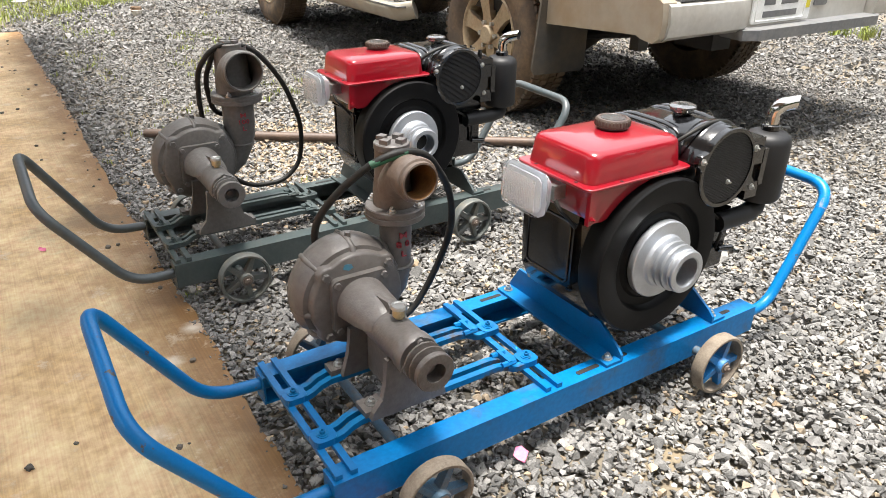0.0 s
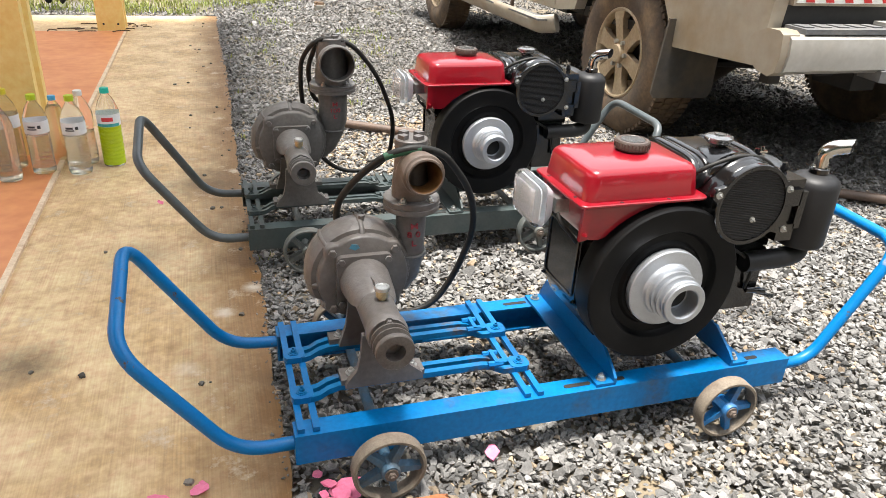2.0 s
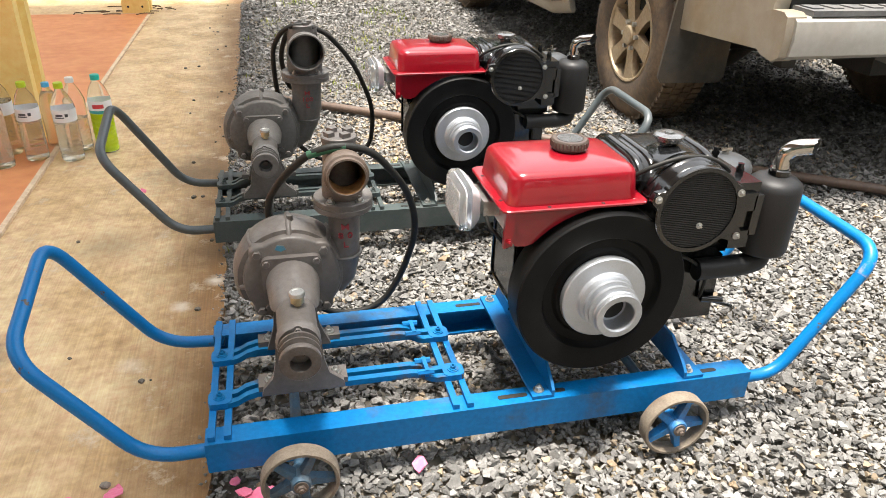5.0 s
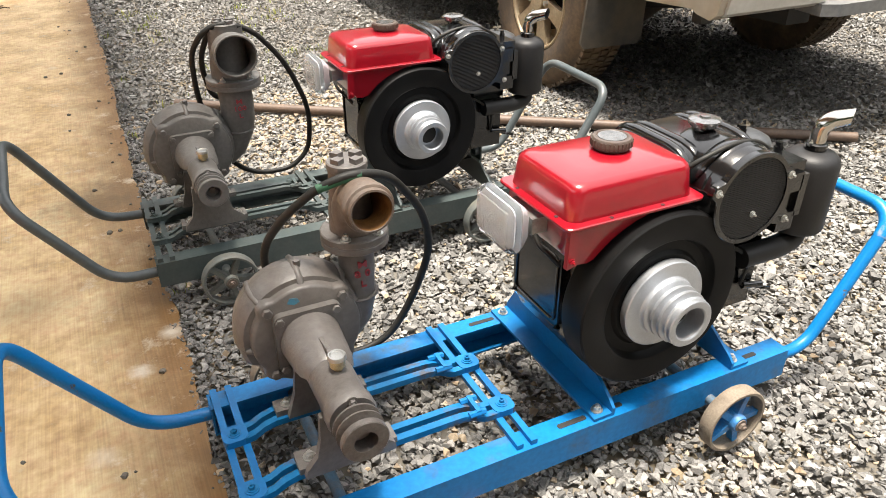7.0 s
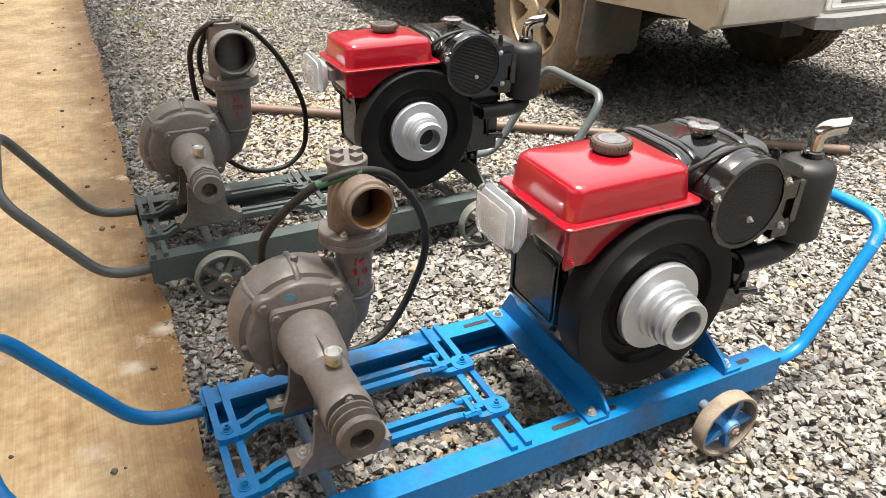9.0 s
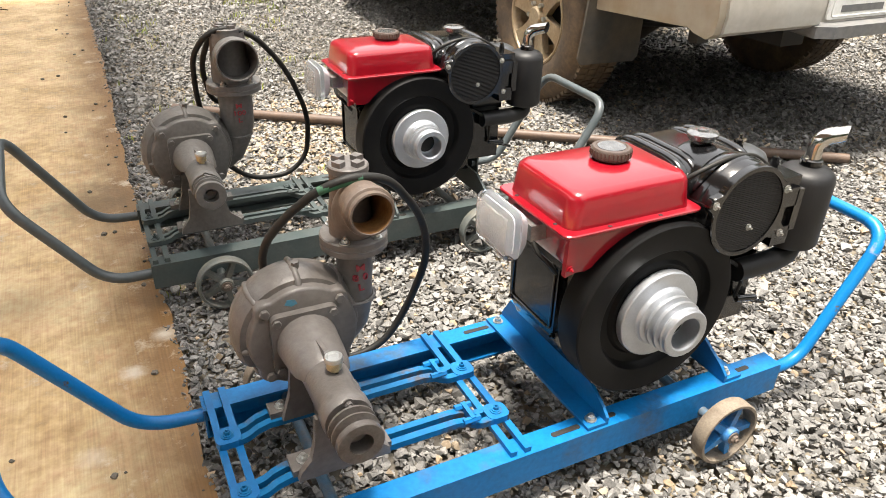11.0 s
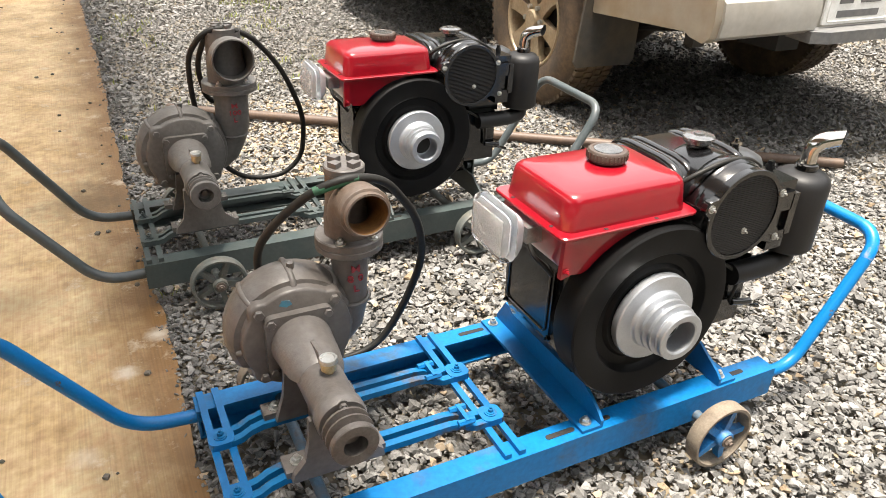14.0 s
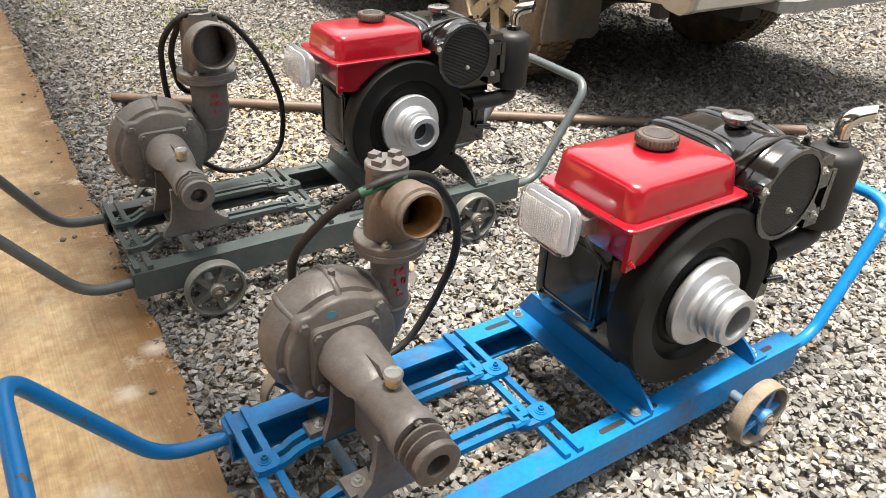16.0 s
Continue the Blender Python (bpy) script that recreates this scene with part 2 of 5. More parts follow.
GRASS = mat("grass", (0.19, 0.24, 0.035), 0.6, dark=(0.27, 0.22, 0.07), scale=3, amount=0.8, island=0.4)
PAINT = mat("dusty beige metallic paint", (0.36, 0.325, 0.265), 0.42, 0.25, dark=(0.27, 0.195, 0.115), scale=2.5, amount=0.9, bump=0.03, coat=0.15, fine=0.15)
BUMPER = mat("dusty silver bumper", (0.5, 0.485, 0.45), 0.34, 0.35, dark=(0.38, 0.34, 0.28), scale=5, amount=0.6, bump=0.03, fine=0.15)
PLASTIC = mat("grey weathered plastic", (0.12, 0.122, 0.125), 0.6, dark=(0.2, 0.19, 0.17), scale=7, amount=0.6, bump=0.1)
FLAP = mat("muddy rubber flap", (0.045, 0.042, 0.038), 0.6, dark=(0.1, 0.075, 0.045), scale=4, amount=0.9, bump=0.1)
TYRE = mat("dusty tyre", (0.075, 0.054, 0.038), 0.8, dark=(0.2, 0.13, 0.07), scale=7, amount=0.9, bump=0.3, bump_scale=90)
ALLOY = mat("dusty alloy rim", (0.4, 0.315, 0.21), 0.42, 0.3, dark=(0.3, 0.2, 0.11), scale=8, amount=0.8)
DARK = mat("black underbody and openings", (0.012, 0.012, 0.012), 0.7, dark=(0.03, 0.025, 0.02), scale=5, amount=0.6)
WINDOW = mat("tinted window", (0.015, 0.018, 0.02), 0.08, dark=(0.02, 0.02, 0.02), scale=5, amount=0.3)
PLATE = mat("white plate enamel", (0.72, 0.72, 0.7), 0.4, dark=(0.5, 0.47, 0.42), scale=15, amount=0.5)
INK = mat("dark print", (0.04, 0.045, 0.06), 0.5)
REFL_RED = mat("red reflective film", (0.5, 0.03, 0.03), 0.3, dark=(0.4, 0.03, 0.03), scale=20, amount=0.4)
PINK = mat("pink foam scrap", (0.8, 0.2, 0.34), 0.6, dark=(0.65, 0.14, 0.26), scale=20, amount=0.6, bump=0.2)
BRICK = mat("broken orange brick", (0.42, 0.15, 0.055), 0.8, dark=(0.2, 0.08, 0.04), scale=25, amount=0.8, bump=0.6, bump_scale=90)
PIPE = mat("brown rusty pipe", (0.09, 0.06, 0.045), 0.55, dark=(0.14, 0.09, 0.06), scale=12, amount=0.8, bump=0.3)
CLEAR = glass("clear plastic bottle", (0.96, 0.97, 0.97), 0.04, 0.97, 1.12)
LIME = glass("lime green liquid", (0.68, 0.9, 0.01), 0.1, 0.2)
MILKY = glass("cloudy water", (0.92, 0.89, 0.8), 0.05, 0.9, 1.2)
AMBER = glass("cloudy yellow water", (0.88, 0.76, 0.5), 0.06, 0.82, 1.2)
LABEL = mat("white bottle label", (0.8, 0.82, 0.84), 0.45, dark=(0.7, 0.74, 0.78), scale=30, amount=0.5)
CAPS = {n: mat(n + " plastic cap", c, 0.4) for n, c in (("teal", (0.02, 0.5, 0.4)), ("lime", (0.45, 0.6, 0.02)), ("green", (0.02, 0.3, 0.12)),
                                                       ("white", (0.75, 0.75, 0.72)), ("blue", (0.08, 0.4, 0.7)), ("yellow", (0.65, 0.55, 0.03)))}
TEAL_PRINT = mat("teal label print", (0.05, 0.4, 0.4), 0.45)
RED_PRINT = mat("red label print", (0.6, 0.05, 0.06), 0.45)
TWIG = mat("dry leaf litter", (0.12, 0.07, 0.035), 0.8, island=0.4)


# ---- mesh helpers ----
def link(name, bm, material, parent=None, label="", smooth=False, bevel=0.0, angle=40):
    if bevel:
        bmesh.ops.bevel(bm, geom=[e for e in bm.edges if len(e.link_faces) == 2 and e.calc_face_angle(0) > 0.6], offset=bevel, segments=2, affect="EDGES", profile=0.6)
    bmesh.ops.recalc_face_normals(bm, faces=bm.faces)
    me = bpy.data.meshes.new(name)
    if smooth:
        for f in bm.faces:
            f.smooth = True
        for e in bm.edges:
            if len(e.link_faces) == 2 and e.calc_face_angle(0) > radians(angle):
                e.smooth = False
    bm.to_mesh(me)
    bm.free()
    for m in (material if isinstance(material, (list, tuple)) else [material]):
        me.materials.append(m)
    ob = new(name, me)
    ob.parent = parent
    if label:
        ob["label"] = label
    return ob


part = link


def thing(name, label, category, group="", at=None, kind=""):
    ob = new(name)
    ob.empty_display_size = 0.1
    if at is not None:
        ob.matrix_basis = at
    return tagged(ob, label, category, group, kind)


def box(x0, x1, y0, y1, z0, z1, bm=None):
    bm = bm or bmesh.new()
    v = [bm.verts.new((x, y, z)) for x in (x0, x1) for y in (y0, y1) for z in (z0, z1)]
    for f in ((0, 1, 3, 2), (4, 6, 7, 5), (0, 4, 5, 1), (2, 3, 7, 6), (0, 2, 6, 4), (1, 5, 7, 3)):
        bm.faces.new([v[i] for i in f])
    return bm


AXES = {"x": lambda a, b, d: (d, a, b), "y": lambda a, b, d: (a, d, b), "z": lambda a, b, d: (a, b, d)}


def prism(poly, axis, d0, d1, bm=None):
    """A polygon (in the two other axes) pushed along an axis from d0 to d1."""
    bm = bm or bmesh.new()
    put = AXES[axis]
    lo = [bm.verts.new(put(a, b, d0)) for a, b in poly]
    hi = [bm.verts.new(put(a, b, d1)) for a, b in poly]
    n = len(poly)
    bm.faces.new(lo)
    bm.faces.new(list(reversed(hi)))
    for i in range(n):
        bm.faces.new((lo[i], hi[i], hi[(i + 1) % n], lo[(i + 1) % n]))
    return bm


def lathe(profile, axis, centre, seg=40, bm=None):
    """profile: (radius, distance along axis) turned round the axis through centre (the two other coordinates)."""
    bm = bm or bmesh.new()
    put = AXES[axis]
    rings = []
    for r, d in profile:
        if r < 1e-6:
            rings.append([bm.verts.new(put(centre[0], centre[1], d))])
        else:
            rings.append([bm.verts.new(put(centre[0] + r * math.cos(2 * math.pi * k / seg), centre[1] + r * math.sin(2 * math.pi * k / seg), d)) for k in range(seg)])
    for a, b in zip(rings, rings[1:]):
        for k in range(seg):
            j = (k + 1) % seg
            q = [a[k % len(a)], a[j % len(a)], b[j % len(b)], b[k % len(b)]]
            q = list(dict.fromkeys(q))
            if len(q) > 2:
                bm.faces.new(q)
    return bm


def disc(r, axis, centre, d0, d1, seg=24, bm=None, chamfer=0.0):
    s = 1 if d1 > d0 else -1
    c = chamfer * s
    prof = [(0, d0), (r - chamfer, d0), (r, d0 + c), (r, d1 - c), (r - chamfer, d1), (0, d1)] if chamfer else [(0, d0), (r, d0), (r, d1), (0, d1)]
    return lathe(prof, axis, centre, seg, bm)


def rounded(points, radius, steps=6, closed=False):
    """Corner points with their corners turned into arcs."""
    P = [Vector(p) for p in points]
    out = []
    n = len(P)
    for i in range(n):
        if not closed and i in (0, n - 1):
            out.append(P[i])
            continue
        a, b, c = P[i - 1], P[i], P[(i + 1) % n]
        d1, d2 = (a - b), (c - b)
        k = min(radius, d1.length * 0.48, d2.length * 0.48)
        s, e = b + d1.normalized() * k, b + d2.normalized() * k
        for j in range(steps + 1):
            u = j / steps
            out.append(s.lerp(b, u).lerp(b.lerp(e, u), u))
    return out


def tube(points, r, seg=14, closed=False, bm=None, caps=True, flat=1.0):
    """A pipe along points; r: one radius or one for each point."""
    bm = bm or bmesh.new()
    P = [Vector(p) for p in points]
    n = len(P)
    R = r if isinstance(r, (list, tuple)) else [r] * n
    rings, up = [], None
    for i in range(n):
        a, b = P[i - 1] if (i or closed) else P[i], P[(i + 1) % n] if (i < n - 1 or closed) else P[i]
        t = (b - a).normalized()
        if up is None:
            up = t.orthogonal().normalized()
        up = (up - up.dot(t) * t).normalized()
        side = t.cross(up)
        rings.append([bm.verts.new(P[i] + R[i] * (math.cos(q) * up + flat * math.sin(q) * side)) for q in (2 * math.pi * k / seg for k in range(seg))])
    for i in range(n if closed else n - 1):
        a, b = rings[i], rings[(i + 1) % n]
        for k in range(seg):
            bm.faces.new((a[k], a[(k + 1) % seg], b[(k + 1) % seg], b[k]))
    if caps and not closed:
        bm.faces.new(rings[0])
        bm.faces.new(list(reversed(rings[-1])))
    return bm


def bolt(parent, x, y, z, axis="z", r=0.006, h=0.007, s=1, name="bolt", material=None):
    """Washer, hexagon head and stud end."""
    c = {"z": ((x, y), z), "y": ((x, z), y), "x": ((y, z), x)}[axis]
    bm = disc(r * 1.5, axis, c[0], c[1], c[1] + s * 0.002, 14)
    disc(r, axis, c[0], c[1] + s * 0.002, c[1] + s * (0.002 + h), 6, bm, r * 0.12)
    disc(r * 0.5, axis, c[0], c[1] + s * (0.002 + h), c[1] + s * (0.006 + h), 10, bm)
    return part(name, bm, material or ZINC, parent)


def rrect(a0, a1, b0, b1, r, steps=4):
    pts = []
    for cx, cy, q in ((a1 - r, b1 - r, 0), (a0 + r, b1 - r, 1), (a0 + r, b0 + r, 2), (a1 - r, b0 + r, 3)):
        for k in range(steps + 1):
            t = math.pi / 2 * (q + k / steps)
            pts.append((cx + r * math.cos(t), cy + r * math.sin(t)))
    return pts


def loft(sections, bm=None, caps=True):
    """Closed rings of equally many points, joined in order."""
    bm = bm or bmesh.new()
    rings = [[bm.verts.new(p) for p in s] for s in sections]
    n = len(rings[0])
    for a, b in zip(rings, rings[1:]):
        for k in range(n):
            bm.faces.new((a[k], a[(k + 1) % n], b[(k + 1) % n], b[k]))
    if caps:
        bm.faces.new(rings[0])
        bm.faces.new(list(reversed(rings[-1])))
    return bm


def lettering(text, parent, size, m, material, wrap):
    cu = bpy.data.curves.new("lettering", "FONT")
    cu.body, cu.size, cu.align_x, cu.extrude, cu.offset = text, size, "CENTER", 0.0015, size * 0.008
    tmp = new("lettering_source", cu)
    bpy.context.view_layer.update()
    me = bpy.data.meshes.new_from_object(tmp.evaluated_get(bpy.context.evaluated_depsgraph_get()))
    bpy.data.objects.remove(tmp)
    for v in me.vertices:                       # wrapped round the neck
        a = v.co.x / wrap
        v.co.x, v.co.z = wrap * math.sin(a), v.co.z - wrap * (1 - math.cos(a))
    me.materials.clear()
    me.materials.append(material)
    ob = new("lettering", me)
    ob.parent = parent
    ob.matrix_basis = m
    return ob


# ---- setting ----
def slab_edge(y):
    return -0.012 + 0.006 * math.sin(y * 2.3) + 0.004 * math.sin(y * 9.1 + 1) + 0.003 * math.sin(y * 31) + 0.005 * noise.noise((0, y * 14, 5))


def make_setting():
    # ground: one sheet, gently uneven near the machines
    bm = bmesh.new()
    xs = [-300, -60, -15, -6, -3, -1.5] + [-0.6 + 0.2 * i for i in range(36)] + [8, 12, 30, 90, 300]
    ys = [-300, -60, -15, -5, -3] + [-2 + 0.2 * i for i in range(56)] + [10.5, 14, 30, 90, 300]
    grid = [[bm.verts.new((x, y, -0.012 + 0.01 * noise.noise((x * 1.3, y * 1.3, 0)))) for y in ys] for x in xs]
    for i in range(len(xs) - 1):
        for j in range(len(ys) - 1):
            bm.faces.new((grid[i][j], grid[i + 1][j], grid[i + 1][j + 1], grid[i][j + 1]))
    tagged(link("ground", bm, SOIL), "grey stone-dust yard under loose gravel", "ground", kind="structure")
    # concrete apron with a worn edge
    ysl = [-4 + 0.06 * i for i in range(162)] + [5.72]
    poly = [(-4.0, 5.72), (-4.0, -4.0)] + [(slab_edge(y), y) for y in ysl]
    bm = prism(poly, "z", -0.08, 0.012)
    tagged(link("concrete_apron", bm, CONCRETE, bevel=0), "stained tan concrete apron beside the gravel", "floor", kind="structure")
    bm = box(-4.0, -0.69, -4.0, 4.92, 0.0, 0.022)
    tagged(link("red_floor", bm, REDFLOOR, bevel=0.004), "smooth red cement floor of the open shed", "floor", kind="structure")
    bm = box(-0.69, -0.672, -4.0, 4.935, 0.0, 0.0235)
    box(-4.0, -0.69, 4.92, 4.935, 0.0, 0.0235, bm)
    tagged(link("trim", bm, PALE, bevel=0.002), "pale mortar line along the red floor", "trim", kind="structure")
    # shed roof on its posts, outside the view
    tagged(link("shed_roof", prism([(-2.3, 3.3), (0.07, 2.9), (0.07, 2.94), (-2.3, 3.34)], "y", -4.5, 5.4), PLASTIC), "sheet roof of the open shed", "roof", kind="structure")


def make_post(name, x, y):
    w, g = 0.095, 0.04
    poly = [(x - w, y - w), (x + w, y - w), (x + w, y - 0.045), (x + w - g, y - 0.03), (x + w - g, y + 0.03), (x + w, y + 0.045),
            (x + w, y + w), (x - w, y + w), (x - w, y + 0.045), (x - w + g, y + 0.03), (x - w + g, y - 0.03), (x - w, y - 0.045)]
    post = thing(name, "yellow painted grooved concrete post of the shed", "post", kind="structure")
    part("shaft", prism(poly, "z", 0.021, 2.85), YELLOW, post, bevel=0.006, smooth=True)
    # solid dark discs, the shade of bolt holes put in as colour
    for dz in (0.05,):
        for dx in (-0.05, 0.05):
            part("dark_hole_disc", disc(0.008, "y", (x + dx, 0.021 + dz), y - w - 0.0015, y - w + 0.002, 10), DARK, post)


STONES = []


def stone_templates(rng, n, pts):
    out = []
    for _ in range(n):
        bm = bmesh.new()
        for _ in range(pts):
            v = rng.normal(size=3)
            v /= np.linalg.norm(v)
            bm.verts.new(v * (1, rng.uniform(0.6, 0.9), rng.uniform(0.45, 0.7)) * rng.uniform(0.85, 1.1))
        res = bmesh.ops.convex_hull(bm, input=bm.verts)
        bmesh.ops.delete(bm, geom=[g for g in res["geom_interior"] if isinstance(g, bmesh.types.BMVert)], context="VERTS")
        bmesh.ops.triangulate(bm, faces=bm.faces)
        bm.verts.ensure_lookup_table()
        bm.verts.index_update()
        out.append((np.array([v.co[:] for v in bm.verts]), np.array([[v.index for v in f.verts] for f in bm.faces])))
        bm.free()
    return out


def scatter(name, label, material, rng, xy, size, sink, templates, z0=0.0):
    V, F, base = [], [], 0
    n = len(xy)
    ang = rng.uniform(-0.5, 0.5, (n, 2))
    yaw = rng.uniform(0, 6.283, n)
    for i in range(n):
        tv, tf = templates[i % len(templates)]
        cy, sy, cx, sx, cz, sz = math.cos(ang[i, 0]), math.sin(ang[i, 0]), math.cos(ang[i, 1]), math.sin(ang[i, 1]), math.cos(yaw[i]), math.sin(yaw[i])
        m = np.array([[cz, -sz, 0], [sz, cz, 0], [0, 0, 1]]) @ np.array([[cy, 0, sy], [0, 1, 0], [-sy, 0, cy]]) @ np.array([[1, 0, 0], [0, cx, -sx], [0, sx, cx]])
        V.append(tv @ m.T * size[i] + (xy[i, 0], xy[i, 1], z0 + sink[i]))
        F.append(tf + base)
        base += len(tv)
    V, F = np.concatenate(V), np.concatenate(F)
    me = bpy.data.meshes.new(name)
    me.from_pydata(V.tolist(), [], F.tolist())
    me.materials.append(material)
    return tagged(new(name, me), label, "gravel", kind="stuff")


def make_gravel():
    rng = np.random.default_rng(4)
    big, small = stone_templates(rng, 18, 10), stone_templates(rng, 10, 7)
    def spread(x0, x1, y0, y1, per):
        n = int((x1 - x0) * (y1 - y0) * per)
        xy = np.stack([rng.uniform(x0, x1, n), rng.uniform(y0, y1, n)], 1)
        edge = np.array([slab_edge(y) for y in xy[:, 1]])
        return xy[(xy[:, 0] > edge + 0.001) | (xy[:, 1] > 5.74)]
    edge_xy = np.stack([rng.normal(-0.008, 0.010, 700), rng.uniform(-0.7, 5.7, 700)], 1)
    es = rng.uniform(0.002, 0.0075, 700)
    scatter("edge_gravel", "small gravel spilled along the concrete edge", STONE, rng, edge_xy, es, 0.012 + es * 0.35, big)
    near = spread(-0.03, 2.5, -0.6, 2.5, 10500)
    s = rng.gamma(4, 1.0, len(near)) / 4 * 0.0066 + 0.0026
    tan = rng.random(len(near)) < 0.04 + 0.4 * np.exp(-(near[:, 0] - 0.9) ** 2 / 0.3 - (near[:, 1] - 1.95) ** 2 / 0.3)   # ochre patch behind the carts
    sink = 0.004 + rng.uniform(-0.35, 0.6, len(near)) * s
    scatter("gravel", "grey crushed granite gravel round the pump carts", STONE, rng, near[~tan], s[~tan], sink[~tan], big)
    scatter("tan_gravel", "scattered tan stones among the grey gravel", STONE_TAN, rng, near[tan], s[tan], sink[tan] + 0.002, big)
    mid = np.concatenate([spread(-0.03, 2.5, 2.5, 4.6, 5200), spread(2.5, 4.2, -0.6, 2.5, 5200)])
    s_mid = rng.gamma(5, 1.0, len(mid)) / 5 * 0.0082 + 0.003
    scatter("middle_gravel", "grey crushed gravel between the carts and the truck", STONE, rng, mid, s_mid, 0.002 + rng.uniform(-0.4, 0.5, len(mid)) * s_mid, small)
    far = np.concatenate([spread(-0.03, 6.5, -3.0, -0.6, 900), spread(6.5, 9.0, -3.0, 6.0, 350), spread(-0.03, 2.5, 4.6, 7.5, 2400), spread(4.2, 6.5, -0.6, 5.5, 1500), spread(2.5, 4.2, 2.5, 5.5, 1800), spread(-2.5, -0.03, 5.72, 6.3, 900), spread(2.5, 6, 5.5, 9, 700), spread(-0.3, 3.2, 7.5, 12, 800)])
    thin = np.array([noise.noise((x * 0.7, y * 0.7, 3)) for x, y in far])
    far = far[thin + rng.normal(0, 0.15, len(thin)) < 0.42]
    s = rng.gamma(7, 1.0, len(far)) / 7 * 0.0125 + 0.004
    scatter("far_gravel", "grey crushed gravel across the yard", STONE, rng, far, s, 0.0 + rng.uniform(-0.4, 0.5, len(far)) * s, small)


def make_grass():
    rng = np.random.default_rng(8)
    V, F = [], []
    def tuft(x, y, n, h, spread):
        for _ in range(n):
            a, r = rng.uniform(0, 6.283), spread * rng.random()
            bx, by = x + r * math.cos(a), y + r * math.sin(a)
            hh, lean, b = h * rng.uniform(0.5, 1.2), rng.uniform(0.1, 0.7), rng.uniform(0, 6.283)
            w = 0.0022 + hh * 0.016
            px, py = -math.sin(b) * w, math.cos(b) * w
            i = len(V)
            for u, k in ((0, 1.0), (0.55, 0.8)):
                dx, dy = math.cos(b) * lean * hh * u * u, math.sin(b) * lean * hh * u * u
                V.extend([(bx + dx - px * k, by + dy - py * k, hh * u), (bx + dx + px * k, by + dy + py * k, hh * u)])
            V.append((bx + math.cos(b) * lean * hh, by + math.sin(b) * lean * hh, hh * 0.92))
            F.extend([(i, i + 1, i + 3, i + 2), (i + 2, i + 3, i + 4)])
    for _ in range(3600):                       # rough grass beyond the apron
        x, y = rng.uniform(-4.5, 2.0), rng.uniform(5.8, 10.5)
        if y > 5.92 + max(0, x + 0.3) * 0.9 + 0.3 * noise.noise((x * 2, y * 2, 1)):
            tuft(x, y, 12, 0.06, 0.14)
    for _ in range(420):                        # thin weeds in the gravel
        x, y = rng.uniform(0.1, 1.75), rng.uniform(2.3, 6.8)
        if noise.noise((x * 1.5, y * 1.5, 7)) > 0.08:
            tuft(x, y, 7, 0.035, 0.07)
    for x, y in ((0.03, -0.16), (0.05, -0.2), (0.02, 0.95), (0.03, 1.1), (0.02, 2.2), (0.05, 3.0), (0.04, 4.0), (1.05, 1.75), (1.0, 1.9), (0.62, 1.62)):
        tuft(x, y, 8, 0.03, 0.03)
    for x, y in ((5.75, 2.3), (5.9, 2.4), (5.7, 2.5)):
        tuft(x, y, 40, 0.12, 0.1)
    me = bpy.data.meshes.new("grass")
    me.from_pydata([tuple(map(float, v)) for v in V], [], F)
    me.materials.append(GRASS)
    tagged(new("grass", me), "short patchy green and dry grass at the edge of the yard", "grass", kind="stuff")


def make_horizon_screen():
    """Unseen rough, uneven green belt round the yard, added to block low sky light."""
    rng = np.random.default_rng(21)
    V, F = [], []
    for _ in range(13000):
        a = rng.uniform(0, 6.283)
        top = 8.0 + 1.5 * math.sin(a * 5) + 0.9 * math.sin(a * 13 + 1)
        r, z = 15 + rng.uniform(0, 2.5), top * rng.random() ** 0.8
        c = np.array((1.0 + r * math.cos(a), 2.0 + r * math.sin(a), z))
        u, w = rng.normal(size=3), rng.normal(size=3)
        u, w = u / np.linalg.norm(u) * rng.uniform(0.3, 0.6), w / np.linalg.norm(w) * rng.uniform(0.3, 0.6)
        i = len(V)
        V.extend([tuple(c + u), tuple(c + w), tuple(c - u), tuple(c - w)])
        F.append((i, i + 1, i + 2, i + 3))
    me = bpy.data.meshes.new("tree_line")
    me.from_pydata([tuple(map(float, v)) for v in V], [], F)
    me.materials.append(SCREEN_GREEN)
    tagged(new("tree_line", me), "unseen green screen round the yard that blocks low sky light", "trees", kind="stuff")


make_setting()
make_horizon_screen()
make_post("post_near", -0.84, 2.13)
make_post("post_far", -0.775, 5.02)
make_gravel()
make_grass()


